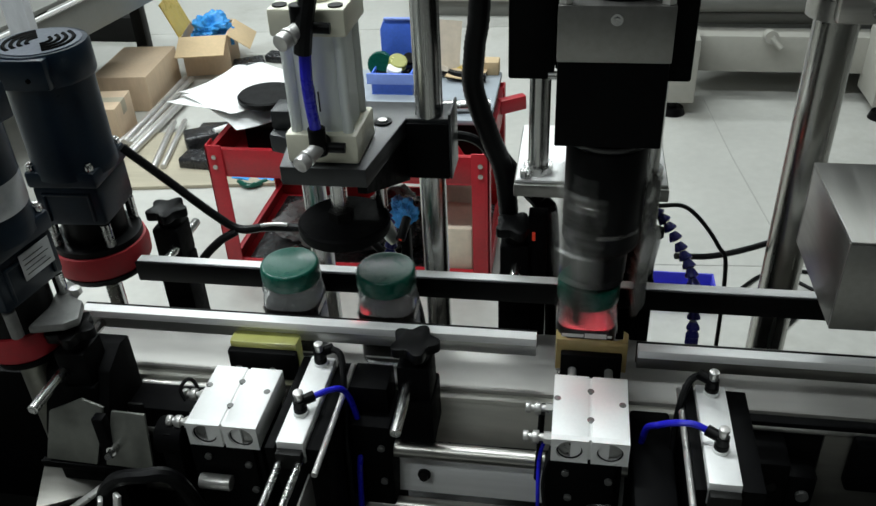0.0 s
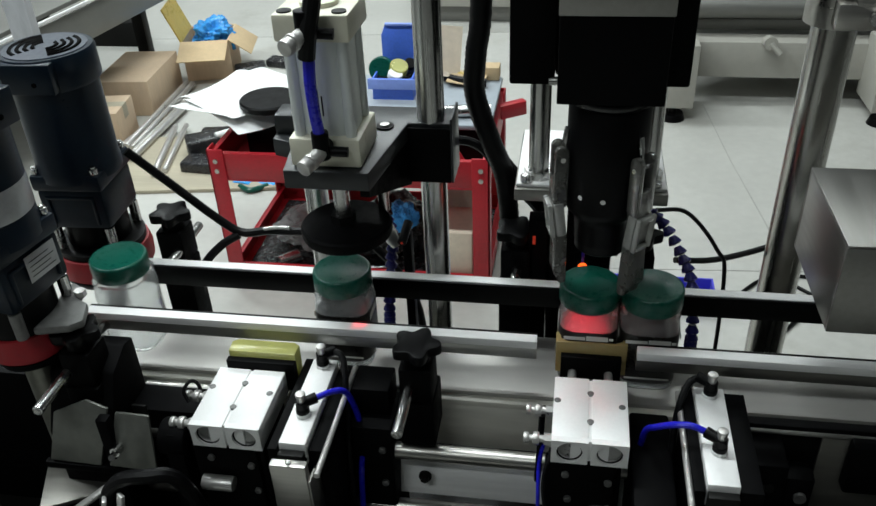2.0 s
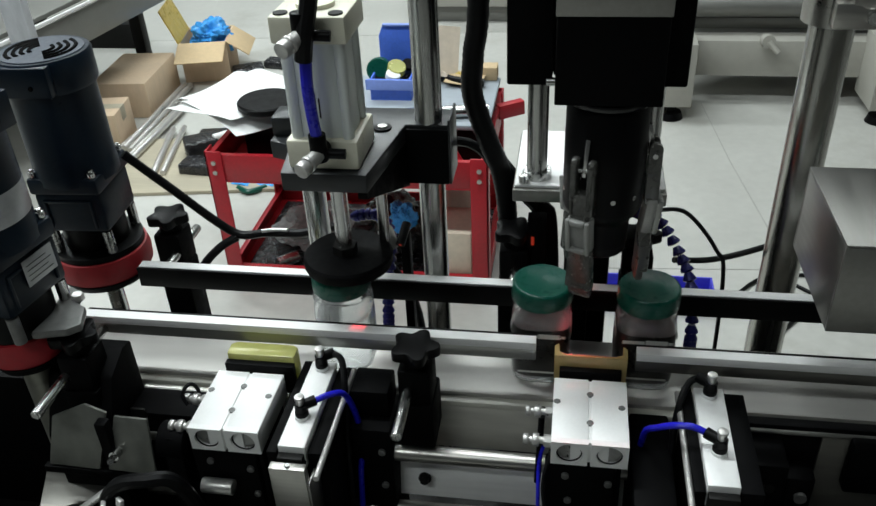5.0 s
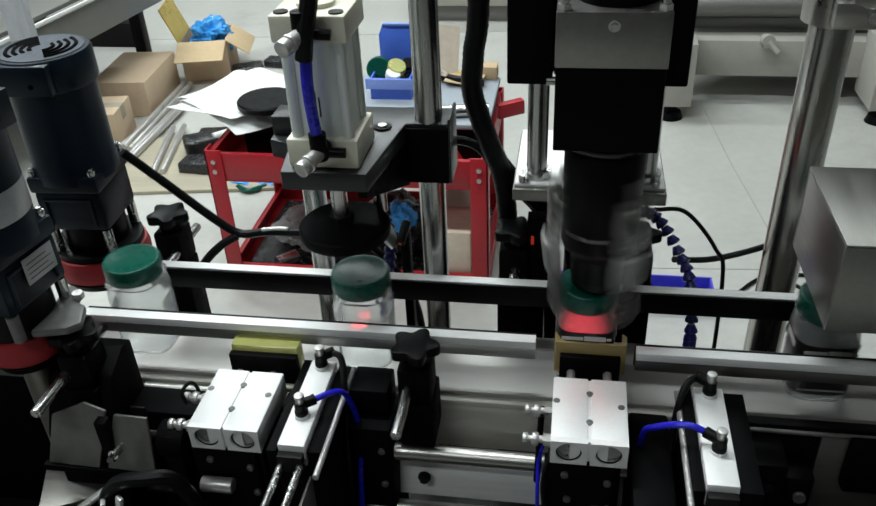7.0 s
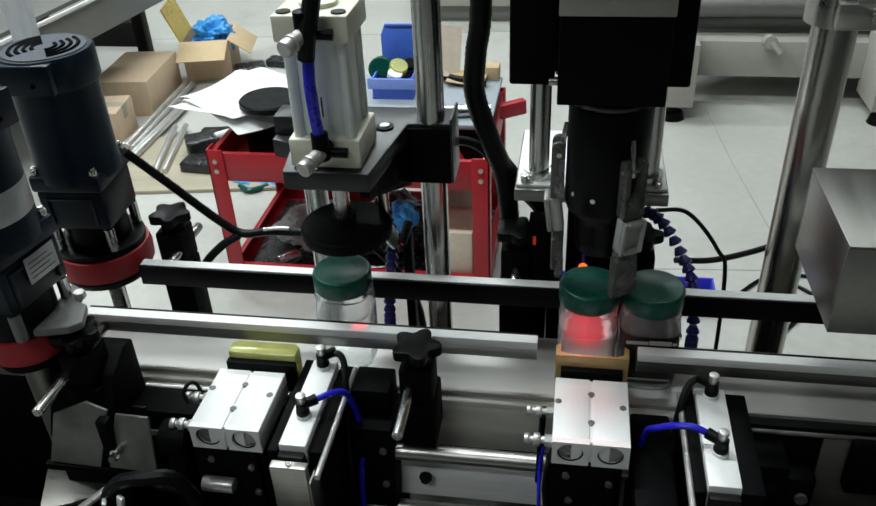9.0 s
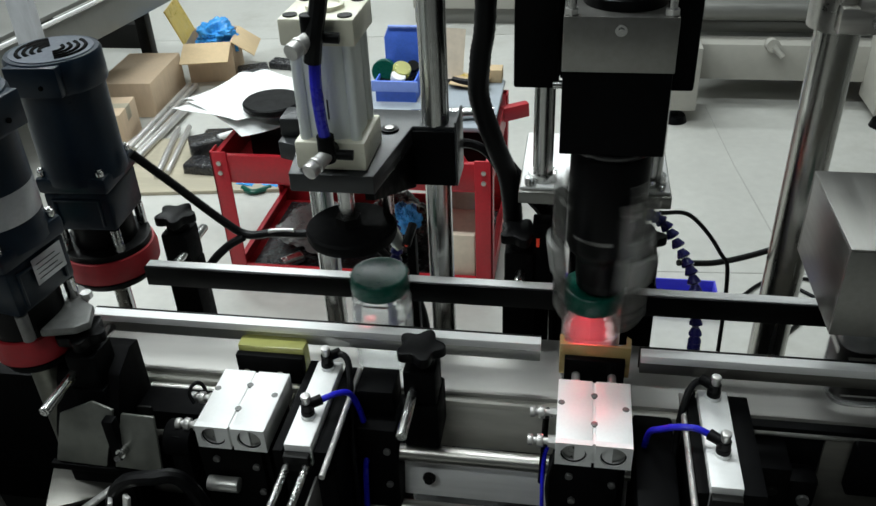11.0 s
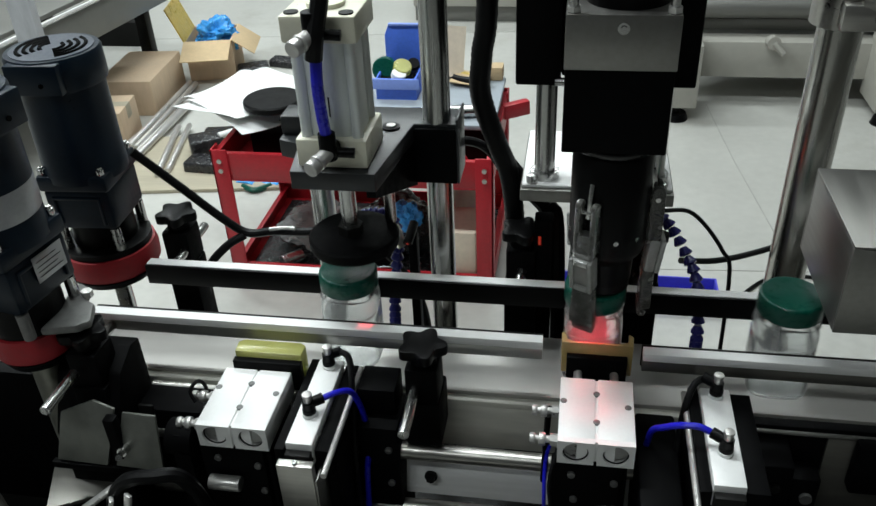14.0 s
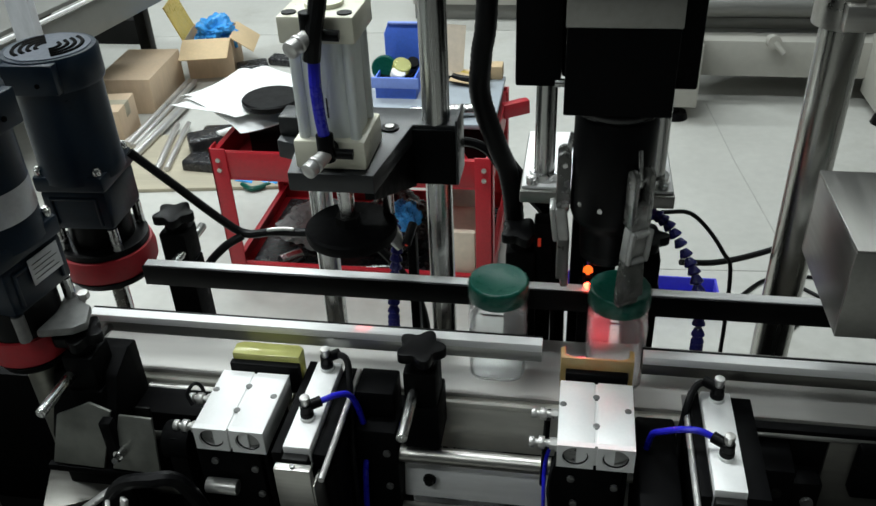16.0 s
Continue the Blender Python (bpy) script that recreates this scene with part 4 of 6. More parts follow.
# ---------------------------------------------------------------- tightening motors at the infeed
def gear_motor(x, y, zw, turn, label, r, shaft_r, plate_side):
    t = thing("tightening_motor", label, "motor", (x, y, 0.60), "tightening motors")
    M4 = Matrix.Translation((x, y, 0)) @ Matrix.Rotation(radians(turn), 4, "Z")

    def lo(bm):
        bm.transform(M4)
        return bm

    wheel = part("drive_wheel", lathe([(0.0, zw), (r - 0.006, zw), (r - 0.006, zw + 0.004), (r, zw + 0.006), (r + 0.001, zw + 0.024), (r - 0.002, zw + 0.037), (r - 0.008, zw + 0.038), (0, zw + 0.038)], (x, y, 0), 56), REDRUBBER, t, "red rubber tyre drive wheel")
    part("hub_disc", lathe([(0.0, zw - 0.010), (r - 0.008, zw - 0.010), (r - 0.004, zw - 0.002), (r - 0.004, zw + 0.0005), (0, zw + 0.0005)], (x, y, 0), 48), PLASTIC, wheel, "black hub disc")
    part("hub_disc", lathe([(0.0, zw + 0.0382), (r - 0.005, zw + 0.0382), (r - 0.005, zw + 0.047), (r - 0.01, zw + 0.048), (0, zw + 0.048)], (x, y, 0), 48), PLASTIC, wheel, "black hub disc")
    part("shaft", rod((x, y, 0.60), (x, y, zw - 0.01), shaft_r), SHAFT if shaft_r > 0.015 else CHROME, t)
    z1 = zw + 0.082
    g = 0.0455
    for dx in (-0.038, 0.038):
        for dy in (-0.038, 0.038):
            part("standoff", lo(rod((dx, dy, zw + 0.048), (dx, dy, z1), 0.0068)), DULLCAST if plate_side and dx * dy > 0 else CHROME, t)
            part("corner_bolt", lo(merged(rod((dx * 1.06, dy * 1.06, z1 + 0.0815), (dx * 1.06, dy * 1.06, z1 + 0.090), 0.0055, seg=16, bevel=0.001), rod((dx * 1.06, dy * 1.06, z1 + 0.090), (dx * 1.06, dy * 1.06, z1 + 0.0925), 0.0035, seg=6))), CHROME, t)
    gb = part("gearbox", lo(merged(box(-g, g, -g, g, z1, z1 + 0.060, 0.006), box(-g - 0.003, g + 0.003, -g - 0.003, g + 0.003, z1 + 0.058, z1 + 0.082, 0.005))), NAVY, t, "dark navy gearbox")
    part("face_rib", lo(merged(box(-0.034, -0.029, -g - 0.003, -g + 0.002, z1 + 0.008, z1 + 0.050, 0.002), box(0.029, 0.034, -g - 0.003, -g + 0.002, z1 + 0.008, z1 + 0.050, 0.002),
                                   box(-0.034, 0.034, -g - 0.003, -g + 0.002, z1 + 0.046, z1 + 0.051, 0.002))), NAVY, gb)
    zt = z1 + 0.082
    part("output_flange", lo(rod((0, 0, zw + 0.047), (0, 0, z1 + 0.001), 0.043)), PLASTIC, t)
    part("stator", lathe([(0.0, zt - 0.012), (0.0545, zt - 0.012), (0.0545, zt + 0.003), (0.0535, zt + 0.006), (0.0535, zt + 0.118), (0, zt + 0.118)], (x, y, 0), 56), NAVY, t)
    cap = part("fan_cover", lo(merged(lathe([(0.0, zt + 0.115), (0.058, zt + 0.115), (0.0592, zt + 0.119), (0.0592, zt + 0.153), (0.057, zt + 0.157), (0.0, zt + 0.157)], (0, 0, 0), 32),
                                      box(-0.034, 0.034, -0.0612, -0.045, zt + 0.117, zt + 0.155, 0.002))), NAVY, t)
    # disc paler than the cover: the top's reflection is put into its colour
    part("grille", lo(rod((0, 0, zt + 0.1568), (0, 0, zt + 0.1582), 0.051, seg=40)), GRILLE, cap, "slotted grille disc, sheen painted grey-blue")
    for rr in (0.0145, 0.0235, 0.0325, 0.0415):
        for s0 in (-58, 122):
            arc = [(rr * math.cos(radians(s0 + k * 11.6)), rr * math.sin(radians(s0 + k * 11.6)), zt + 0.1576) for k in range(11)]
            part("vent_slot", lo(hose(arc, 0.0030, seg=5, per=2)), INK, cap)
    part("cover_screw", lo(rod((0.01, -0.061, zt + 0.130), (0.01, -0.0628, zt + 0.130), 0.003, seg=10)), INK, cap)
    if plate_side:
        part("name_plate", lo(box(-0.012, 0.033, -g - 0.0042, -g - 0.0034, z1 + 0.024, z1 + 0.056, 0.0002)), NAMEPLATE, gb, "grey name plate")
        for k in range(4):
            part("print_bar", lo(box(-0.008, 0.028 - 0.006 * (k % 2), -g - 0.0046, -g - 0.0043, z1 + 0.030 + k * 0.006, z1 + 0.0308 + k * 0.006, 0)), FRAMEGREY, gb)
        part("rating_sticker", lo(lathe([(0.0538, zt + 0.02), (0.0541, zt + 0.021), (0.0541, zt + 0.055), (0.0538, zt + 0.056)], (0, 0, 0), 40, closed=True)), NAMEPLATE, t, "pale rating sticker band")
    return t


gear_motor(-0.684, 0.112, 0.893, 3, "dark blue gear motor above a red tightening wheel", 0.066, 0.012, 0)
gear_motor(-0.650, -0.124, 0.932, 80, "dark blue gear motor over the front red wheel", 0.046, 0.019, 1)

# ---------------------------------------------------------------- outfeed housing and posts
housing = thing("outfeed_housing", "brushed stainless box housing over the outfeed", "housing", (0.45, -0.04, 1.0))
part("top_panel", box(0.226, 0.70, -0.1185, 0.040, 1.1175, 1.12, 0.0008), HOUSE, housing)
panels("side_panel", ((0.226, 0.230, -0.1138, 0.0358, 1.020, 1.1173), (0.226, 0.70, -0.1185, -0.114, 1.020, 1.1173), (0.226, 0.70, 0.036, 0.040, 1.020, 1.1173)), HOUSE, housing)
part("bracket_leg", merged(box(0.60, 0.64, -0.10, -0.07, 0.60, 1.0, 0.002), box(0.60, 0.64, 0.05, 0.08, 0.60, 1.0, 0.002), box(0.60, 0.64, -0.10, 0.08, 0.99, 1.006, 0.002), box(0.60, 0.64, -0.1135, -0.07, 1.0, 1.06, 0.002), box(0.60, 0.64, 0.0, 0.0355, 1.0, 1.1035, 0.002)), STEEL, housing)
post = thing("support_post", "thick bright steel post with a clamp collar", "post", (0.264, 0.2, 0.0))
part("tube", rod((0.264, 0.2, 0.0), (0.264, 0.2, 1.9), 0.0255, seg=36), POLISHED, post)
part("foot_flange", rod((0.264, 0.2, 0.0), (0.264, 0.2, 0.012), 0.06), STEEL, post)
part("collar", merged(rod((0.264, 0.2, 1.228), (0.264, 0.2, 1.30), 0.036), box(0.25, 0.33, 0.15, 0.18, 1.232, 1.262, 0.003)), STEEL, post)
part("collar_screw", rod((0.29, 0.150, 1.247), (0.29, 0.142, 1.247), 0.007, seg=14), CHROME, post)
solid("cross_tube", rod((0.27, 0.17, 1.262), (0.9, 0.12, 1.262), 0.02), STEEL, "horizontal steel tube clamped to the post", "tube")

# hoses and cables
solid("wrapped_cable", hose([(-0.140, 0.15, 1.75), (-0.140, 0.15, 1.30), (-0.148, 0.15, 1.20), (-0.150, 0.15, 1.15), (-0.132, 0.15, 1.09), (-0.114, 0.15, 1.04), (-0.106, 0.15, 0.97), (-0.10, 0.15, 0.85), (-0.10, 0.15, 0.60)], 0.0135, seg=12, per=16, ribs=0.05), RUBBER, "thick black wrapped cable", "cable")
solid("cable", hose([(-0.62, 0.125, 1.066), (-0.575, 0.14, 1.01), (-0.52, 0.15, 0.95), (-0.49, 0.155, 0.927), (-0.45, 0.155, 0.932), (-0.40, 0.15, 0.937), (-0.33, 0.17, 0.93), (-0.25, 0.19, 0.80), (-0.24, 0.19, 0.60)], 0.0062), RUBBER, "black round motor cable", "cable", "cables")
solid("cable", hose([(-0.495, 0.152, 0.925), (-0.52, 0.14, 0.912), (-0.545, 0.125, 0.885), (-0.555, 0.12, 0.84), (-0.56, 0.12, 0.6)], 0.0062), RUBBER, "black round motor cable", "cable", "cables")
solid("cable_tie", hose([(-0.455, 0.15, 0.938), (-0.435, 0.15, 0.941), (-0.415, 0.147, 0.943)], 0.0028), SATIN, "pale cable lug end", "lug")
solid("cable", hose([(-0.195, 0.125, 1.09), (-0.17, 0.15, 1.086), (-0.145, 0.155, 1.075), (-0.125, 0.152, 1.05), (-0.11, 0.15, 1.02)], 0.006), RUBBER, "black cable bound to the wrapped cable", "cable", "cables")
solid("cable", hose([(-0.115, 0.16, 1.05), (-0.085, 0.16, 1.01), (-0.065, 0.16, 0.985), (-0.05, 0.15, 0.95), (-0.04, 0.15, 0.6)], 0.011), RUBBER, "thick black cable under the aluminium shelf", "cable", "cables")
solid("cable", hose([(0.085, 0.17, 0.985), (0.13, 0.20, 0.965), (0.175, 0.20, 0.91), (0.19, 0.19, 0.86), (0.195, 0.18, 0.60)], 0.003), RUBBER, "thin black hanging cable", "cable", "cables")
solid("cable", hose([(0.12, 0.19, 0.895), (0.18, 0.22, 0.88), (0.26, 0.26, 0.882), (0.34, 0.30, 0.90), (0.5, 0.34, 0.92)], 0.0044), RUBBER, "black cable to the post", "cable", "cables")
for a, b in (((0.47, 1.35, 0.006), (0.75, 1.38, 0.006)), ((0.55, 1.15, 0.006), (0.9, 1.28, 0.006)), ((0.60, 1.5, 0.006), (0.95, 1.22, 0.006))):
    mid = ((a[0] + b[0]) / 2, (a[1] + b[1]) / 2 + 0.12, 0.006)
    solid("floor_cable", hose([a, mid, b], 0.006), RUBBER, "dark cable lying on the floor", "cable", "floor cables")


def link_hose(points, n, label):
    path = smooth_path(points, 40)
    t = thing("link_hose", label, "hose", points[-1], "link hoses")
    base = None
    for i in range(n):
        p = path[int(i * (len(path) - 2) / (n - 1))]
        q = path[int(i * (len(path) - 2) / (n - 1)) + 1]
        m = Matrix.Translation(p - Vector(points[-1])) @ (q - p).to_track_quat("Z", "Y").to_matrix().to_4x4()
        if base is None:
            b = lathe([(0.0, -0.006), (0.0045, -0.006), (0.0085, 0.002), (0.0085, 0.0045), (0.005, 0.006), (0.0, 0.006)], (0, 0, 0), 14)
            ob = part("link", b, BLUELINK, None)
            base = ob.data
        else:
            ob = new("link", base)
        ob.parent = t
        ob.matrix_basis = m
    return t


link_hose([(0.060, 0.15, 0.99), (0.075, 0.15, 0.992), (0.095, 0.14, 0.978), (0.115, 0.12, 0.952), (0.128, 0.10, 0.93), (0.134, 0.085, 0.90), (0.136, 0.072, 0.862), (0.136, 0.07, 0.845)], 20, "dark blue jointed link hose")
link_hose([(-0.302, 0.105, 0.996), (-0.279, 0.105, 1.000), (-0.263, 0.103, 0.992), (-0.256, 0.100, 0.968), (-0.2585, 0.095, 0.935), (-0.262, 0.088, 0.90), (-0.263, 0.080, 0.865), (-0.263, 0.075, 0.845)], 21, "dark violet jointed link hose")
solid("hose_nozzle", lathe([(0.0095, 0.0), (0.0105, 0.004), (0.0085, 0.020), (0.0050, 0.030), (0.0038, 0.030), (0.0070, 0.019), (0.0085, 0.004), (0.0080, 0.0)], (-0.2625, 0.094, 0.986), 20, axis=(0.5, -0.35, -0.8), closed=True), KNUCKLE, "clear plastic nozzle on the link hose", "nozzle")
# brackets under the front motor
def leaning(outline, y, lean=15):
    """A thin upright plate, drawn as (x, z), that leans back from its foot."""
    z0 = min(p[1] for p in outline)
    bm = prism([(x, z - z0) for x, z in outline], -0.002, 0.002, 0.0006)
    bm.transform(Matrix.Translation((0, y, z0)) @ Matrix.Rotation(radians(90 - lean), 4, "X"))
    return bm


wb = thing("wheel_bracket", "folded grey steel bracket plates at the front wheel", "bracket", (-0.52, -0.21, 0.60))
part("deck_flange", prism([(-0.667, -0.156), (-0.575, -0.152), (-0.555, -0.178), (-0.640, -0.222)], 0.752, 0.758, 0.0008), PLATE, wb, "pale steel flange")
# black divider strip, added for a dark post reflection on the face plate
part("stem", box(-0.548, -0.534, -0.193, -0.180, 0.60, 0.886, 0.002), BLACK, wb)
part("flange_post", box(-0.63, -0.60, -0.20, -0.17, 0.60, 0.752, 0.002), BLACK, wb)
part("front_plate", leaning([(-0.622, 0.816), (-0.609, 0.880), (-0.567, 0.899), (-0.541, 0.890), (-0.558, 0.814)], -0.193), ZINC, wb, "grey steel face plate")
part("front_plate", leaning([(-0.546, 0.816), (-0.531, 0.887), (-0.491, 0.886), (-0.487, 0.814)], -0.194), ZINC, wb, "grey steel face plate")
part("cross_strap", box(-0.63, -0.485, -0.196, -0.188, 0.803, 0.813, 0.001), BLACK, wb)
part("screw", merged(rod((-0.531, -0.188, 0.841), (-0.531, -0.199, 0.843), 0.006, seg=14), rod((-0.531, -0.199, 0.843), (-0.526, -0.213, 0.850), 0.0036, seg=10)), CHROME, wb)
part("hub_arm", prism([(-0.612, -0.160), (-0.608, -0.124), (-0.618, -0.082), (-0.612, -0.068), (-0.594, -0.078), (-0.588, -0.100), (-0.574, -0.106), (-0.562, -0.138), (-0.574, -0.150)], 0.976, 0.987, 0.003), DULLCAST, wb, "cast aluminium hub arm")
part("hub_nut", rod((-0.590, -0.092, 0.985), (-0.590, -0.092, 0.993), 0.007, seg=6), SATIN, wb)
blk = thing("wheel_carrier", "black machined carrier beside the conveyor", "bracket", (-0.56, -0.12, 0.60))
cheek = prism([(-0.080, 0.918), (-0.100, 0.922), (-0.135, 0.906), (-0.172, 0.838), (-0.172, 0.60), (-0.080, 0.60)], -0.63, -0.548, 0.003)
cheek.transform(Matrix(((0, 0, 1, 0), (1, 0, 0, 0), (0, 1, 0, 0), (0, 0, 0, 1))))
part("block", merged(cheek, box(-0.56, -0.43, -0.125, -0.080, 0.62, 0.842, 0.003)), BLACK, blk)
part("bar", rod((-0.55, -0.075, 0.836), (-0.36, -0.075, 0.836), 0.006), STEEL, blk)
# added only to darken the pale conveyor side plate at the infeed
part("cover", box(-1.25, -0.632, -0.085, -0.0635, 0.60, 0.8455, 0.002), BLACK, blk, "added black panel that darkens the side plate")
part("tab", box(-0.545, -0.525, -0.128, -0.124, 0.82, 0.85, 0.002), FRAMEGREY, blk)
swing = thing("sensor_bracket", "black curved arm beside the silver clamp", "bracket", (-0.45, -0.19, 0.60))
part("arm", merged(box(-0.470, -0.444, -0.20, -0.165, 0.60, 0.880, 0.010), rod((-0.473, -0.182, 0.862), (-0.441, -0.182, 0.862), 0.021, bevel=0.002)), BLACK, swing)
part("stub_shaft", rod((-0.425, -0.205, 0.817), (-0.388, -0.205, 0.817), 0.009, bevel=0.001), SATIN, swing, "short steel stub shaft")
part("bolt", rod((-0.473, -0.182, 0.862), (-0.476, -0.182, 0.862), 0.006, seg=6), CHROME, swing)
solid("suction_hose", hose([(-0.53, -0.25, 0.60), (-0.528, -0.25, 0.76), (-0.52, -0.25, 0.82), (-0.498, -0.25, 0.856), (-0.465, -0.248, 0.866), (-0.435, -0.235, 0.85), (-0.42, -0.22, 0.75), (-0.42, -0.21, 0.60)], 0.0085), RUBBER, "thick black hose in a bow", "hose", "black air hoses")
for a, b in (((-0.545, -0.215, 0.80), (-0.585, -0.235, 0.775)), ((-0.512, -0.262, 0.84), (-0.535, -0.275, 0.74)), ((-0.490, -0.262, 0.85), (-0.505, -0.285, 0.74))):
    solid("flat_bar", beam(a, b, 0.010, 0.005, 0.001), SATIN, "narrow bright flat bar on the base", "bar", "flat bars")
    solid("bar_stand", box(b[0] - 0.006, b[0] + 0.006, b[1] - 0.006, b[1] + 0.006, 0.60, b[2], 0.001), BLACK, "black stand under a flat bar", "stand", "flat bar stands")
lever = thing("adjust_lever", "steel adjusting lever with black grip", "lever", (-0.68, -0.25, 0.60))
part("bar", rod((-0.72, -0.22, 0.86), (-0.66, -0.26, 0.78), 0.009), STEEL, lever)
part("grip", rod((-0.66, -0.26, 0.78), (-0.635, -0.28, 0.72), 0.016, 0.02), PLASTIC, lever)
part("stem", rod((-0.68, -0.25, 0.60), (-0.68, -0.25, 0.81), 0.01), STEEL, lever)
for pts, mt, lb in (([(-0.038, -0.150, 0.882), (-0.046, -0.165, 0.86), (-0.046, -0.185, 0.82), (-0.044, -0.19, 0.74), (-0.044, -0.19, 0.60)], BLUEHOSE, "thin blue sensor wire beside the clamp"),
                    ([(-0.034, -0.168, 0.880), (-0.041, -0.19, 0.85), (-0.038, -0.20, 0.80), (-0.038, -0.20, 0.60)], RUBBER, "thin black sensor wire beside the clamp"),
                    ([(0.00, -0.185, 0.80), (0.012, -0.20, 0.83), (0.032, -0.205, 0.835), (0.042, -0.20, 0.82), (0.036, -0.195, 0.80), (0.018, -0.195, 0.79)], RUBBER, "curled black sensor wire under the clamp"),
                    ([(-0.452, -0.15, 0.885), (-0.458, -0.145, 0.897), (-0.452, -0.135, 0.904), (-0.446, -0.13, 0.89), (-0.446, -0.13, 0.84)], RUBBER, "black looped air tube beside the clamp")):
    solid("sensor_wire", hose(pts, 0.0022), mt, lb, "wire", "sensor wires")
stub = thing("stop_pin", "thin steel stop pin beside the outfeed guide rail", "pin", (0.118, -0.06, 0.86))
part("pin", rod((0.118, -0.066, 0.80), (0.118, -0.066, 0.905), 0.003, bevel=0.0006), SATIN, stub)
side = thing("side_frame", "black upright frame plates at the outfeed", "frame", (0.3, -0.15, 0.60))
part("plate", box(0.183, 0.222, -0.135, -0.0835, 0.60, 0.846, 0.004), BLACK, side)
part("plate", box(0.224, 0.262, -0.118, -0.0835, 0.60, 0.812, 0.012), BLACK, side)
part("end_panel", box(0.264, 0.60, -0.088, -0.0835, 0.60, 0.850, 0.002), PLATE, side, "dull steel end panel")
part("window_block", box(0.292, 0.36, -0.108, -0.0885, 0.785, 0.856, 0.004), BLACK, side)
# added black sheet that keeps the side plate dark at the outfeed
part("darkening_panel", box(0.165, 1.30, -0.082, -0.0685, 0.60, 0.857, 0.002), BLACK, side, "added black panel that darkens the side plate")
part("ledge_tube", rod((0.165, -0.088, 0.853), (0.60, -0.088, 0.853), 0.0028), HOUSE, side, "thin steel ledge tube")
part("boss_bolt", rod((0.204, -0.135, 0.815), (0.204, -0.140, 0.815), 0.006, seg=6), FRAMEGREY, side)
part("bolt", rod((0.245, -0.118, 0.785), (0.245, -0.123, 0.785), 0.007, seg=14), DULLCAST, side)
part("bolt", rod((0.196, -0.138, 0.77), (0.196, -0.143, 0.77), 0.006, seg=14), CHROME, side)

# ---------------------------------------------------------------- red tool trolley behind
# drawn up near the machine, then set out to its true distance and size
EYE0 = Vector((-0.0301, -0.8127, 1.5466))
SPACE[0] = Matrix.Translation(EYE0) @ Matrix.Scale(1.457, 4) @ Matrix.Translation(-EYE0)
CX0, CX1, CY0, CY1, CT = -0.755, -0.186, 0.625, 0.985, 0.80
cart = thing("tool_trolley", "red painted steel tool trolley with two trays", "trolley", (-0.46, 0.8, 0.0))


def tray(z, h):
    ins = 0.012
    t = part("tray", box(CX0, CX1, CY0, CY1, z, z + 0.004, 0), REDPAINT, cart)
    panels("tray_wall", ((CX0, CX1, CY0, CY0 + 0.004, z + 0.004, z + h), (CX0, CX1, CY1 - 0.004, CY1, z + 0.004, z + h), (CX0, CX0 + 0.004, CY0 + 0.004, CY1 - 0.004, z + 0.004, z + h), (CX1 - 0.004, CX1, CY0 + 0.004, CY1 - 0.004, z + 0.004, z + h)), REDPAINT, t)
    panels("tray_lip", ((CX0, CX1, CY0 + 0.0042, CY0 + ins, z + h - 0.003, z + h), (CX0 + 0.0042, CX0 + ins, CY0 + ins, CY1 - 0.005, z + h - 0.003, z + h), (CX1 - ins, CX1 - 0.0042, CY0 + ins, CY1 - 0.005, z + h - 0.003, z + h)), REDPAINT, t)
    return t


tray(0.752, 0.062)
tray(0.508, 0.038)
for lx, sx in ((CX0, 1), (CX1, -1)):
    for ly, sy in ((CY0, 1), (CY1, -1)):
        a, b = sorted((lx - sx * 0.003, lx + sx * 0.032))
        c, d = sorted((ly - sy * 0.003, ly + sy * 0.032))
        e, f = sorted((lx - sx * 0.003, lx + sx * 0.001))
        g, h = sorted((ly - sy * 0.003, ly + sy * 0.001))
        lg = part("leg", merged(box(a, b, g, h, 0.500, 0.822, 0.0008), box(e, f, c, d, 0.500, 0.822, 0.0008)), REDPAINT, cart)
        part("caster", merged(rod((lx + sx * 0.03 - 0.008, ly + sy * 0.03, 0.4958), (lx + sx * 0.03 + 0.008, ly + sy * 0.03, 0.4958), 0.0108), rod((lx + sx * 0.03, ly + sy * 0.03, 0.496), (lx + sx * 0.03, ly + sy * 0.03, 0.5085), 0.006)), PLASTIC, cart)
        for bz in (0.775, 0.797):
            part("rivet", rod((lx + sx * 0.014, ly - sy * 0.003, bz), (lx + sx * 0.014, ly - sy * 0.006, bz), 0.005, seg=10), STEEL, lg)
part("push_bar", beam((CX1 - 0.004, CY0 + 0.275, 0.800), (CX1 + 0.050, CY0 + 0.305, 0.803), 0.020, 0.032), REDPAINT, cart)

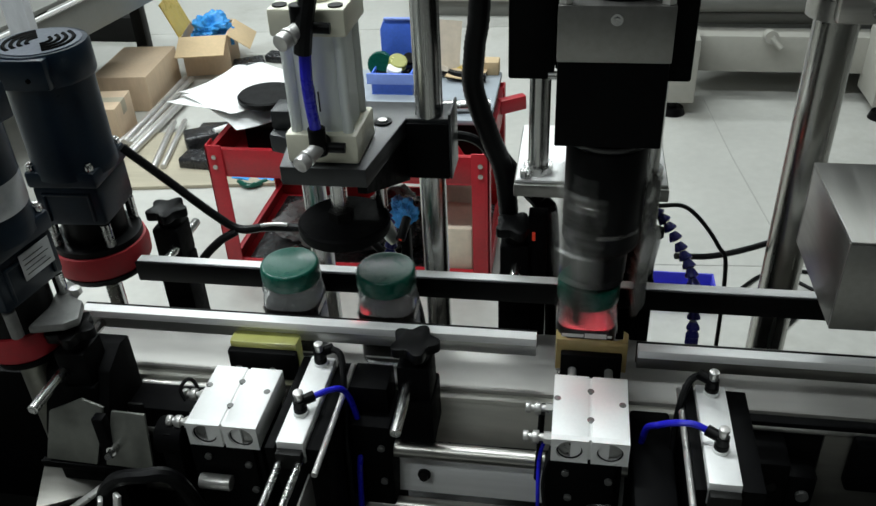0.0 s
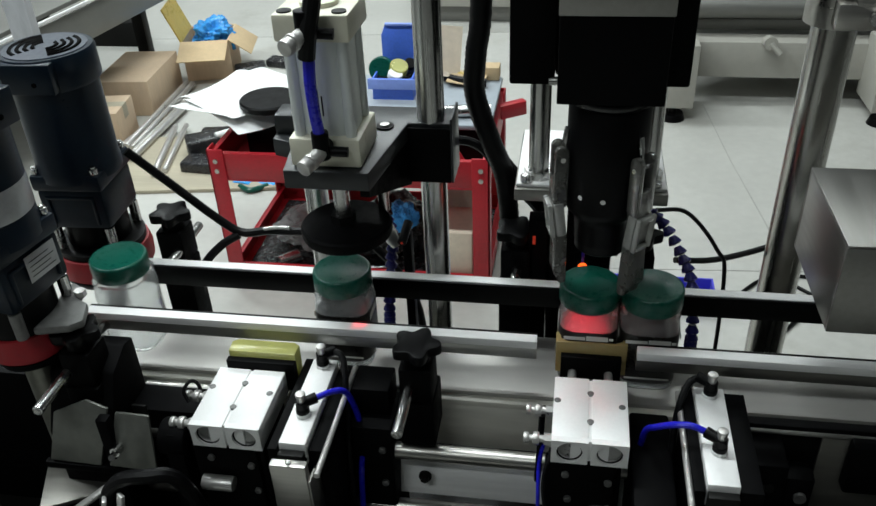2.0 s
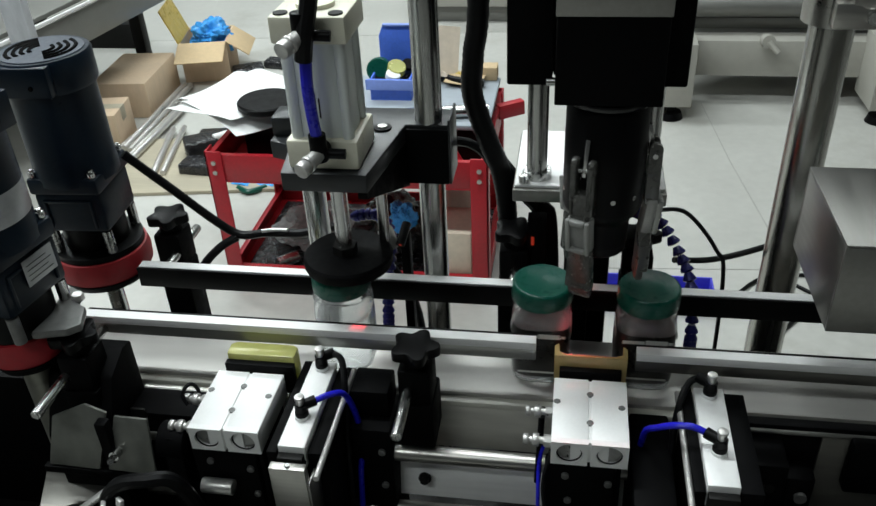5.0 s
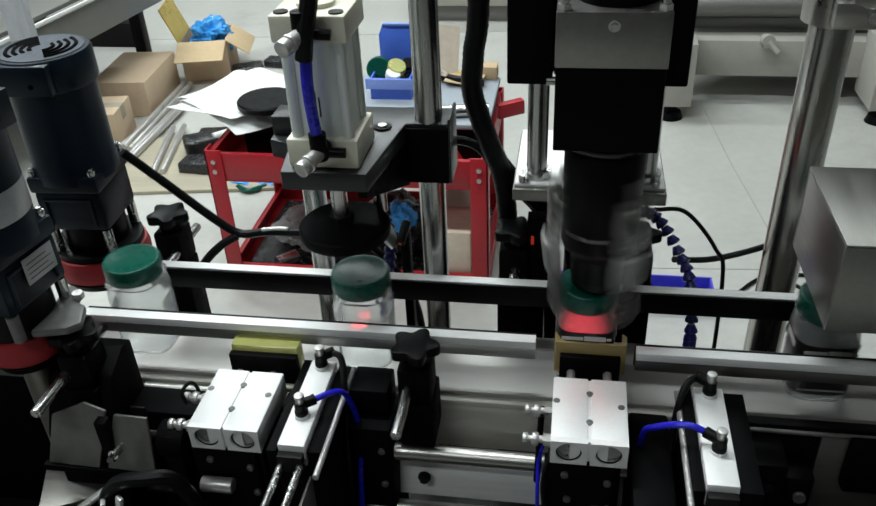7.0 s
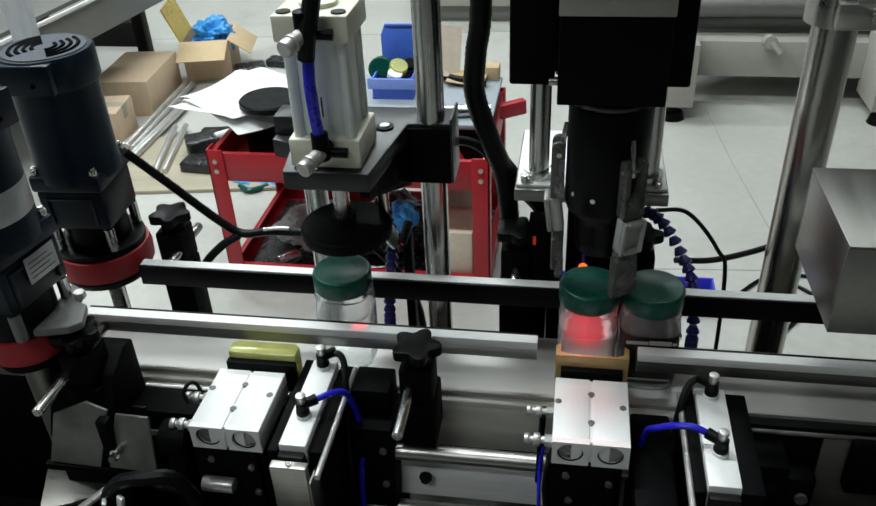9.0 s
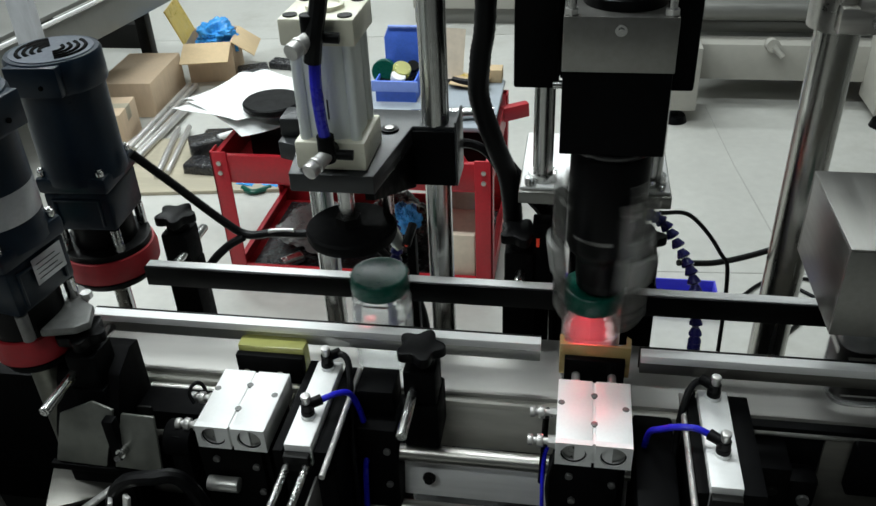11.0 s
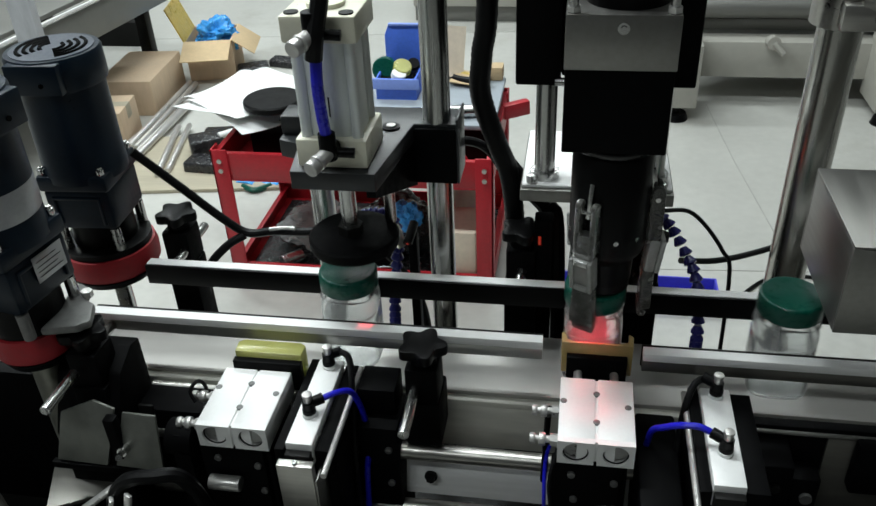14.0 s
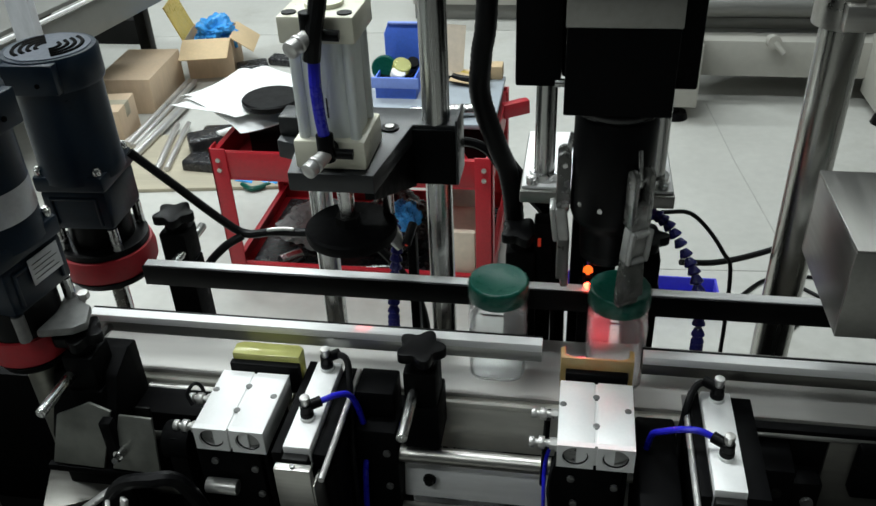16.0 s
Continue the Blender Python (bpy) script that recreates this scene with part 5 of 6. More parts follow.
solid("work_mat", box(-0.56, -0.19, 0.715, 0.98, 0.8385, 0.850, 0.003), SCREEN, "grey-blue flat mat on a dark case", "mat")
solid("dark_case", box(-0.575, -0.20, 0.735, 0.97, 0.7565, 0.838, 0.004), PLASTIC, "dark flat case under the grey mat", "case")
solid("black_disc", lathe([(0, 0.884), (0.058, 0.884), (0.061, 0.887), (0.061, 0.896), (0.058, 0.899), (0, 0.899)], (-0.643, 0.715, 0), 48), PLASTIC, "black round plastic disc on the papers", "disc")
solid("dark_case", box(-0.70, -0.58, 0.70, 0.93, 0.7565, 0.855, 0.004), PLASTIC, "dark flat case under the papers", "case")
for i, (px, py, rz, w, d) in enumerate(((-0.735, 0.815, 66, 0.18, 0.23), (-0.72, 0.765, 52, 0.18, 0.24), (-0.70, 0.83, -22, 0.18, 0.22), (-0.755, 0.735, 66, 0.13, 0.19))):
    bm = sheet(-w / 2, w / 2, -d / 2, d / 2, 0, 12, 14, 0.001)
    for v in bm.verts:
        v.co.z += 0.018 * (v.co.x / w) ** 2 * 2 + 0.006 * math.sin(v.co.y * 18 + i) - max(0, abs(v.co.y) - 0.09) * 0.25
    bm.transform(pose(px, py, 0.858 + 0.0045 * i, 0, 0, rz))
    solid("paper_sheet", bm, PAPER, "loose white paper sheet curling on the trolley", "paper", "loose papers")


def open_bin(name, x0, x1, y0, y1, z0, z1, wall, mat, label, category, back=None):
    t = thing(name, label, category, ((x0 + x1) / 2, (y0 + y1) / 2, z0))
    zb = back or z1
    part("bottom", box(x0, x1, y0, y1, z0, z0 + wall, 0), mat, t)
    if back:
        w = (x1 - x0) / 2
        bm = prism([(-w, z0 + wall), (w, z0 + wall), (w, zb - 0.022), (w - 0.009, zb), (-w + 0.009, zb), (-w, zb - 0.022)], -wall, 0, 0.0006)
        bm.transform(Matrix.Translation(((x0 + x1) / 2, y1 - wall, 0)) @ Matrix.Rotation(radians(90), 4, "X"))
        part("back_wall", bm, mat, t)
        part("back_rim", box(x0 + 0.010, x1 - 0.010, y1 - wall - 0.004, y1 + 0.002, zb + 0.0003, zb + 0.005, 0.001), RIMBLUE, t, "pale blue rim")
        part("front_band", box(x0 - 0.0075, x1 + 0.0075, y0 - 0.0085, y0 - 0.0063, z1 - 0.021, z1 + 0.002, 0.0006), RIMBLUE, t, "pale blue front band")
    panels("wall", ((x0, x1, y0, y0 + wall, z0 + wall, z1), *(() if back else ((x0, x1, y1 - wall, y1, z0 + wall, zb),)), (x0, x0 + wall, y0 + wall, y1 - wall, z0 + wall, z1), (x1 - wall, x1, y0 + wall, y1 - wall, z0 + wall, z1)), mat, t)
    part("lip", merged(box(x0 - 0.006, x1 + 0.006, y0 - 0.006, y0 - 0.0003, z1 - 0.018, z1 + 0.001, 0.001)), mat, t)
    return t


open_bin("storage_bin", -0.456, -0.368, 0.835, 0.955, 0.8505, 0.897, 0.004, BLUEBIN, "blue plastic storage bin with loose parts on the mat", "bin", 0.974)
for cx, cy, cz, rr, tilt, mt, lab in ((-0.447, 0.900, 0.925, 0.027, 75, GREEN, "dark green jar cap in the bin"), (-0.386, 0.905, 0.932, 0.013, 40, PLASTIC, "dark round knob in the bin"), (-0.408, 0.885, 0.928, 0.020, 25, OLIVE, "pale yellow-green pad in the bin"), (-0.412, 0.862, 0.920, 0.016, 15, PAPER, "white part in the bin")):
    bm = lathe([(0, 0), (rr, 0), (rr, rr * 0.7), (rr * 0.9, rr * 0.8), (0, rr * 0.8)], (0, 0, 0), 20)
    bm.transform(pose(cx, cy, cz - 0.03, tilt, 20, 0))
    solid("loose_part", bm, mt, lab, "part", "parts in the bin")
solid("bin_filling", crumple(sheet(-0.455, -0.379, 0.842, 0.948, 0.884, 14, 14, 0.004), 0.010, 60), PLASTIC, "dark heap of small parts in the bin", "parts")
flap = sheet(-0.035, 0.035, -0.06, 0.06, 0, 8, 10, 0.003)
flap.transform(pose(-0.316, 0.965, 0.908, 68, 8, 14))
solid("card_offcut", flap, CARDGREY, "pale torn cardboard piece leaning on the mat", "cardboard")
leaf = sheet(-0.04, 0.04, -0.03, 0.03, 0, 8, 8, 0.002)
leaf.transform(pose(-0.265, 0.935, 0.862, 6, 4, -10))
solid("card_offcut", leaf, CARDIN, "pale cardboard piece lying on the mat", "cardboard")
solid("strap_loop", hose([(-0.345, 0.955, 0.862), (-0.32, 0.945, 0.862), (-0.285, 0.925, 0.862), (-0.245, 0.915, 0.862), (-0.22, 0.915, 0.861)], 0.010, seg=8), RUBBER, "black curved strap on the mat", "strap")
solid("yellow_tape", hose([(-0.31, 0.962, 0.858), (-0.28, 0.955, 0.864), (-0.245, 0.945, 0.858)], 0.006), FILMYELLOW, "yellow strip on the mat", "strip")
solid("small_carton", box(-0.236, -0.196, 0.955, 0.992, 0.8505, 0.880, 0.0015), CARDIN, "small tan carton at the mat edge", "carton")
solid("torn_wrap", crumple(sheet(-0.352, -0.312, 0.925, 0.955, 0.87, 12, 10, 0.0015), 0.02, 45, 3.0), CARDGREY, "torn pale paper wrap on the mat", "wrap")
solid("steel_pipe", rod((-0.36, 0.735, 0.863), (-0.195, 0.765, 0.863), 0.0125), CHROME, "short bright steel pipe on the trolley", "pipe")
solid("red_handle_tool", hose([(-0.29, 0.66, 0.775), (-0.265, 0.668, 0.812), (-0.245, 0.665, 0.79)], 0.012), REDPAINT, "red-handled tool on the trolley", "tool")
# lower shelf load
for a, mt, lab in (((-0.300, -0.222, 0.640, 0.75, 0.5125, 0.642, 0.002), CARDGREY, "small brown carton on the lower tray"), ((-0.315, -0.225, 0.80, 0.95, 0.5125, 0.690, 0.002), CARDGREY, "taller brown carton on the lower tray")):
    solid("carton", box(*a), mt, lab, "carton", "cartons on the trolley")
solid("tray_mat", box(CX0 + 0.02, CX1 - 0.02, CY0 + 0.014, CY1 - 0.014, 0.5121, 0.5124, 0), BLACKFILM, "dark sheet lining the lower tray", "mat")
solid("plastic_bag", lumpy((-0.60, 0.80, 0.548), (0.085, 0.08, 0.034), 5.0), CLEARBAG, "crumpled clear plastic bag on the lower tray", "bag")
solid("plastic_bag", lumpy((-0.42, 0.79, 0.565), (0.08, 0.085, 0.055), 6.5), BLACKFILM, "crumpled black plastic bag on the lower tray", "bag")
solid("blue_glove", lumpy((-0.382, 0.72, 0.627), (0.026, 0.026, 0.034), 9.5, 1.4), FILMBLUE, "bright blue crumpled rag on the bundle", "rag")
solid("small_motor", rod((-0.66, 0.665, 0.5275), (-0.625, 0.70, 0.5275), 0.015), CHROME, "small steel cylinder on the lower tray", "cylinder")
for k in range(3):
    solid("bent_pipe", hose([(-0.56 + k * 0.03, 0.65, 0.518), (-0.52 + k * 0.03, 0.66 + 0.005 * k, 0.522), (-0.45 + k * 0.02, 0.66 + 0.012 * k, 0.518)], 0.005), CHROME, "thin steel pipe on the lower tray", "pipe", "thin pipes")

SPACE[0] = Matrix.Identity(4)

# blue crate on the floor
open_bin("floor_crate", -0.130, 0.415, 1.29, 1.372, 0.0, 0.070, 0.006, BLUECRATE, "violet-blue plastic crate on the floor", "crate")


# ---------------------------------------------------------------- cartons, bars and clutter on the floor
def carton(x, y, w, d, h, rz, flaps, label):
    t = thing("carton", label, "carton", (x, y, 0), "floor cartons")
    m = pose(x, y, 0, 0, 0, rz)

    def put(bm):
        bm.transform(m)
        return bm

    if not flaps:
        part("box", put(box(-w / 2, w / 2, -d / 2, d / 2, 0, h, 0.004)), CARD, t)
        if h < 0.168:
            part("tape", put(merged(box(-w / 2 - 0.0008, w / 2 + 0.0008, -0.025, 0.025, h - 0.06, h + 0.0008, 0.0004))), WOOD, t, "pale packing tape")
    else:
        k = 0.006
        for b in ((-w / 2, w / 2, -d / 2, d / 2, 0, k), (-w / 2, w / 2, -d / 2, -d / 2 + k, k, h), (-w / 2, w / 2, d / 2 - k, d / 2, k, h), (-w / 2, -w / 2 + k, -d / 2 + k, d / 2 - k, k, h), (w / 2 - k, w / 2, -d / 2 + k, d / 2 - k, k, h)):
            part("panel", put(box(*b, 0)), CARD, t)
        for sx, ang in ((1, -60), (-1, -115)):
            bm = box(0, (0.18 if sx < 0 else 0.13) * sx, -d / 2, d / 2, 0, 0.005, 0.001)
            bm.transform(pose(sx * w / 2, 0, h, 0, ang * -0.6, 0))
            part("flap", put(bm), FILMYELLOW if sx < 0 else CARDIN, t, "flap lined with yellow film" if sx < 0 else "")
        for sy, ang in ((1, 50), (-1, -18)):
            bm = box(-w / 2, w / 2, 0, 0.16 * sy, 0, 0.005, 0.001)
            bm.transform(pose(0, sy * d / 2, h, ang * -1.0, 0, 0))
            part("flap", put(bm), CARDIN, t)
    return t


carton(-2.118, 2.78, 0.262, 0.415, 0.17, 5, False, "closed brown cardboard carton")
carton(-2.08, 2.32, 0.24, 0.21, 0.165, 9, False, "small closed brown carton with a hole")
carton(-1.900, 3.175, 0.235, 0.26, 0.20, 12, True, "open brown carton full of plastic film")
solid("plastic_film", lumpy((-1.885, 3.18, 0.19), (0.10, 0.09, 0.075), 3.0, 1.5), FILMBLUE, "crumpled blue plastic film in the carton", "plastic film")
for a, b, r in (((-1.949, 2.93), (-1.919, 2.20), 0.013), ((-1.918, 2.93), (-1.885, 2.19), 0.011), ((-1.841, 2.66), (-1.838, 2.09), 0.013), ((-1.925, 2.47), (-1.944, 2.19), 0.010),
                ((-1.789, 2.42), (-1.681, 1.96), 0.011), ((-1.745, 2.44), (-1.652, 2.0), 0.010), ((-1.872, 2.80), (-1.866, 2.12), 0.008)):
    solid("steel_bar", rod((a[0], a[1], 0.0155 + r), (b[0], b[1], 0.0155 + r), r * 1.15, bevel=0.001), SATIN, "bright round steel bar on the floor", "bar", "steel bars")
solid("cardboard_sheet", box(-1.955, -1.862, 2.22, 2.62, 0.0, 0.004, 0.001), CARD, "flat brown cardboard sheet under the bars", "cardboard")
solid("floor_board", box(-0.5, 0.5, -0.25, 0.25, 0, 0.015, 0.002, pose(-1.55, 2.12, 0, 0, 0, 8)), WOOD, "pale board lying on the floor", "board")
for i, (cx, cy, rz, sx, sy, sz) in enumerate(((-1.48, 2.30, 10, 0.26, 0.12, 0.07), (-1.42, 2.05, -5, 0.34, 0.10, 0.06), (-1.56, 2.2, 30, 0.14, 0.10, 0.09), (-1.68, 3.12, 25, 0.16, 0.10, 0.06), (-1.53, 3.26, -10, 0.22, 0.08, 0.04))):
    solid("black_casting", crumple(box(-sx / 2, sx / 2, -sy / 2, sy / 2, 0, sz, 0.012, pose(cx, cy, 0.0, 0, 0, rz), 3), 0.006, 9, i), BLACKFILM, "dark machine casting lying on the floor", "casting", "dark castings")
solid("white_pipe", rod((-1.50, 2.20, 0.092), (-1.38, 2.34, 0.086), 0.014), PAPER, "short white pipe on the dark castings", "pipe")
solid("blue_rag", crumple(sheet(-1.344, -1.164, 1.938, 2.058, 0.012, 14, 10, 0.006), 0.018, 14), FILMBLUE, "blue plastic rag on the floor", "rag")
solid("green_pliers", hose([(-1.305, 1.923, 0.012), (-1.250, 1.893, 0.014), (-1.196, 1.941, 0.012)], 0.011), GREEN, "green-handled pliers on the floor", "pliers")

# ---------------------------------------------------------------- machines in the distance
far = thing("distant_machine", "beige steel machine frame on feet", "machine", (1.4, 3.1, 0))
part("lower_beam", box(0.47, 2.4, 2.90, 3.02, 0.125, 0.285, 0.004), BEIGE, far)
part("upper_beam", merged(rod((0.2, 3.02, 0.40), (2.4, 3.02, 0.40), 0.045), box(0.2, 2.4, 3.05, 3.12, 0.29, 0.34, 0.003)), GREY, far, "grey round beam")
part("deck", box(0.2, 2.4, 3.1, 4.2, 0.42, 0.50, 0.004), GREY, far)
part("back_skirt", box(0.2, 2.4, 4.0, 4.1, 0.1, 0.42, 0.004), GREY, far)
for lx in (0.34, 1.20):
    lg = part("leg", box(lx, lx + 0.14, 2.68, 2.92, 0.062, 0.34, 0.004), BEIGE, far)
    part("foot", merged(rod((lx + 0.06, 2.72, 0.0), (lx + 0.06, 2.72, 0.03), 0.055, 0.045), rod((lx + 0.06, 2.72, 0.03), (lx + 0.06, 2.72, 0.065), 0.018)), PLASTIC, lg, "black levelling foot")
part("valve", merged(rod((0.79, 2.90, 0.29), (0.79, 2.84, 0.30), 0.028), rod((0.79, 2.84, 0.30), (0.83, 2.82, 0.26), 0.012)), BEIGE, far, "pale valve knob")
part("green_tag", box(1.0, 1.08, 3.0, 3.01, 0.46, 0.49, 0.001), GREEN, far, "small green tag")

line = thing("grey_frame_line", "grey steel conveyor frame in the distance", "machine", (-2.3, 2.6, 0))
part("long_beam", beam((-2.18, 1.75, 0.50), (-2.02, 3.0, 0.50), 0.06, 0.14, 0.004), GREY, line)
part("edge_strip", beam((-2.14, 1.75, 0.585), (-1.98, 3.0, 0.585), 0.012, 0.012, 0.002), RAIL, line)
part("top_plate", beam((-2.6, 1.7, 0.585), (-2.44, 3.1, 0.585), 0.80, 0.02, 0.004), GREY, line)
for p in ((-2.25, 3.15), (-2.9, 3.3)):
    part("leg", box(p[0] - 0.03, p[0] + 0.03, p[1] - 0.03, p[1] + 0.03, 0, 0.57, 0.004), FRAMEGREY, line)
part("foot_rail", box(-2.95, -2.45, 3.52, 3.6, 0.0, 0.14, 0.004), FRAMEGREY, line, "dark foot rail")
wrap = solid("wrapped_post", box(-2.035, -1.945, 1.86, 1.90, 0.0, 1.05, 0.004), FILMWHITE, "white film-wrapped square post", "post")
frame_back = thing("back_machine", "grey machine with dark gaps at the back", "machine", (-0.4, 4.3, 0))
part("base", box(-1.0, 0.15, 4.0, 4.6, 0.10, 0.34, 0.004), BEIGE, frame_back)
part("skirt", box(-1.0, 0.15, 4.05, 4.6, 0.0, 0.10, 0.002), GREY, frame_back)

# ---------------------------------------------------------------- jars
def jar(name_label, labelled):
    t = thing("jar", name_label, "jar", (0, 0, BZ), "jars on the conveyor")
    z = BZ
    shell = [(0.0, z + 0.0004), (0.030, z + 0.0004), (0.0335, z + 0.003), (0.0345, z + 0.008), (0.0345, z + 0.074), (0.0340, z + 0.076), (0.0345, z + 0.078), (0.0345, z + 0.086), (0.0335, z + 0.094), (0.0318, z + 0.099), (0.0312, z + 0.101), (0.0335, z + 0.1035), (0.0335, z + 0.106), (0.0312, z + 0.108), (0.0312, z + 0.110),
             (0.0300, z + 0.110), (0.0300, z + 0.101), (0.0322, z + 0.095), (0.0331, z + 0.087), (0.0331, z + 0.009), (0.0318, z + 0.0045), (0.028, z + 0.003), (0.0, z + 0.003)]
    b = part("body", lathe(shell, (0, 0, 0), 48, 0.42), PET, t, "clear rounded-square plastic body", 60)
    b.visible_shadow = False
    ridge = [(0.0352, z + 0.109), (0.0358, z + 0.1105), (0.0358, z + 0.1285), (0.0345, z + 0.1315), (0.0325, z + 0.1322), (0.031, z + 0.1314), (0.0, z + 0.1314)]
    c = part("cap", lathe([(0.0, z + 0.1095), (0.033, z + 0.1095)] + ridge, (0, 0, 0), 56), GREEN, t, "dark green screw cap", 50)
    if labelled:
        wrap_zone = [(0.03475, z + 0.014), (0.0350, z + 0.0145), (0.0350, z + 0.0828), (0.03475, z + 0.0833), (0.0346, z + 0.0833), (0.0346, z + 0.014)]
        lb = part("label", lathe(wrap_zone, (0, 0, 0), 48, 0.42, closed=True), LABEL, t, "black wrap label", 60)
        for k, (a, h0, h1) in enumerate(((-0.028, 0.073, 0.0775), (-0.002, 0.0725, 0.079), (0.024, 0.074, 0.0775))):
            part("print_block", box(a, a + (0.025 if k < 2 else 0.005), -0.03545, -0.03512, z + h0, z + h1, 0), PRINT, lb, "white print block")
        part("print_bar", box(-0.026, 0.026, -0.03545, -0.03512, z + 0.020, z + 0.0225, 0), PRINT, lb)
        for sx in (-1, 1):
            part("print_block", box(*sorted((sx * 0.03512, sx * 0.03545)), -0.02, 0.014, z + 0.070, z + 0.078, 0), PRINT, lb)
    return t


LABELLED = jar("clear plastic jar with green cap and black label", True)
PLAIN = jar("clear plastic jar with green cap, no label", False)
JARS = [LABELLED] + [copy_thing(LABELLED, pose(0.3 * k, 0, BZ)) for k in (1, 2)] + [PLAIN] + [copy_thing(PLAIN, pose(-0.4 * k, 0, BZ)) for k in (1, 2)]


# ---------------------------------------------------------------- movement
def track(points, step=0.1):
    """Times and values joined by straight runs, sampled evenly."""
    ts = [p[0] for p in points]
    vs = [p[1] for p in points]
    return [(t, float(np.interp(t, ts, vs))) for t in [round(i * step, 3) for i in range(int(16 / step) + 1)]]


JAR_RUNS = [
    [(0, -0.361), (0.25, -0.359), (0.70, -0.298), (3.25, -0.298), (5.38, 0.0), (8.05, 0.0), (8.57, 0.072), (9.3, 0.072), (16, 1.02)],
    [(0, -0.241), (1.74, 0.001), (4.5, 0.001), (5.02, 0.072), (5.6, 0.072), (16, 1.54)],
    [(0, -0.001), (0.80, -0.001), (1.33, 0.072), (2.04, 0.072), (16, 2.1)],
    [(0, -0.872), (1.5, -0.715), (1.6, -0.680), (1.7, -0.645), (1.8, -0.622), (2.0, -0.591), (2.4, -0.534), (3.35, -0.397), (3.87, -0.396), (4.55, -0.298), (6.82, -0.298), (8.93, 0.0), (11.9, 0.0), (12.42, 0.071), (12.95, 0.073), (16, 0.495)],
    [(0, -1.54), (6.3, -0.695), (6.4, -0.665), (6.5, -0.641), (6.6, -0.623), (6.8, -0.595), (7.0, -0.570), (8.8, -0.298), (10.72, -0.298), (12.75, 0.0), (15.77, 0.0), (16, 0.028)],
    [(0, -2.34), (11.1, -0.712), (11.3, -0.648), (11.5, -0.605), (13.65, -0.298), (14.72, -0.298), (16, -0.113)],
]
HEAD_DROP = [(0, 0.049), (0.72, 0.049), (0.8, 0.026), (0.9, 0.019), (1.0, 0.009), (1.15, 0.0), (2.2, 0.0), (2.3, 0.045), (2.5, 0.049), (4.35, 0.049), (4.43, 0.028), (4.53, 0.019), (4.65, 0.008), (4.8, 0.0), (5.85, 0.0), (5.95, 0.045), (6.15, 0.049),
             (7.93, 0.049), (8.0, 0.031), (8.1, 0.018), (8.25, 0.006), (8.4, 0.0), (9.55, 0.0), (9.65, 0.045), (9.85, 0.049), (11.73, 0.049), (11.8, 0.037), (11.9, 0.026), (12.05, 0.010), (12.2, -0.003), (13.2, -0.003), (13.3, 0.045), (13.5, 0.050),
             (15.72, 0.050), (15.8, 0.030), (15.9, 0.018), (16.0, 0.0085)]
PRESS_DROP = [(0, 0), (1.0, 0), (1.1, 0.020), (1.2, 0.045), (1.3, 0.049), (1.55, 0.049), (1.62, 0.028), (1.7, 0.006), (1.8, 0), (4.85, 0), (5.0, 0.040), (5.1, 0.049), (5.4, 0.049), (5.55, 0.006), (5.65, 0), (9.1, 0), (9.2, 0.032), (9.3, 0.049), (9.6, 0.049), (9.75, 0.006), (9.85, 0),
              (13.92, 0), (14.0, 0.014), (14.1, 0.042), (14.2, 0.049), (14.46, 0.049), (14.6, 0.006), (14.68, 0), (16, 0)]
PAD_A = [(0, 0.014), (0.35, 0.014), (0.5, 0), (3.15, 0), (3.3, 0.014), (4.05, 0.014), (4.2, 0), (6.8, 0), (6.95, 0.014), (7.5, 0.014), (7.65, 0), (10.65, 0), (10.8, 0.014), (11.5, 0.014), (11.65, 0), (14.65, 0), (14.8, 0.014), (15.4, 0.014), (15.55, 0), (16, 0)]
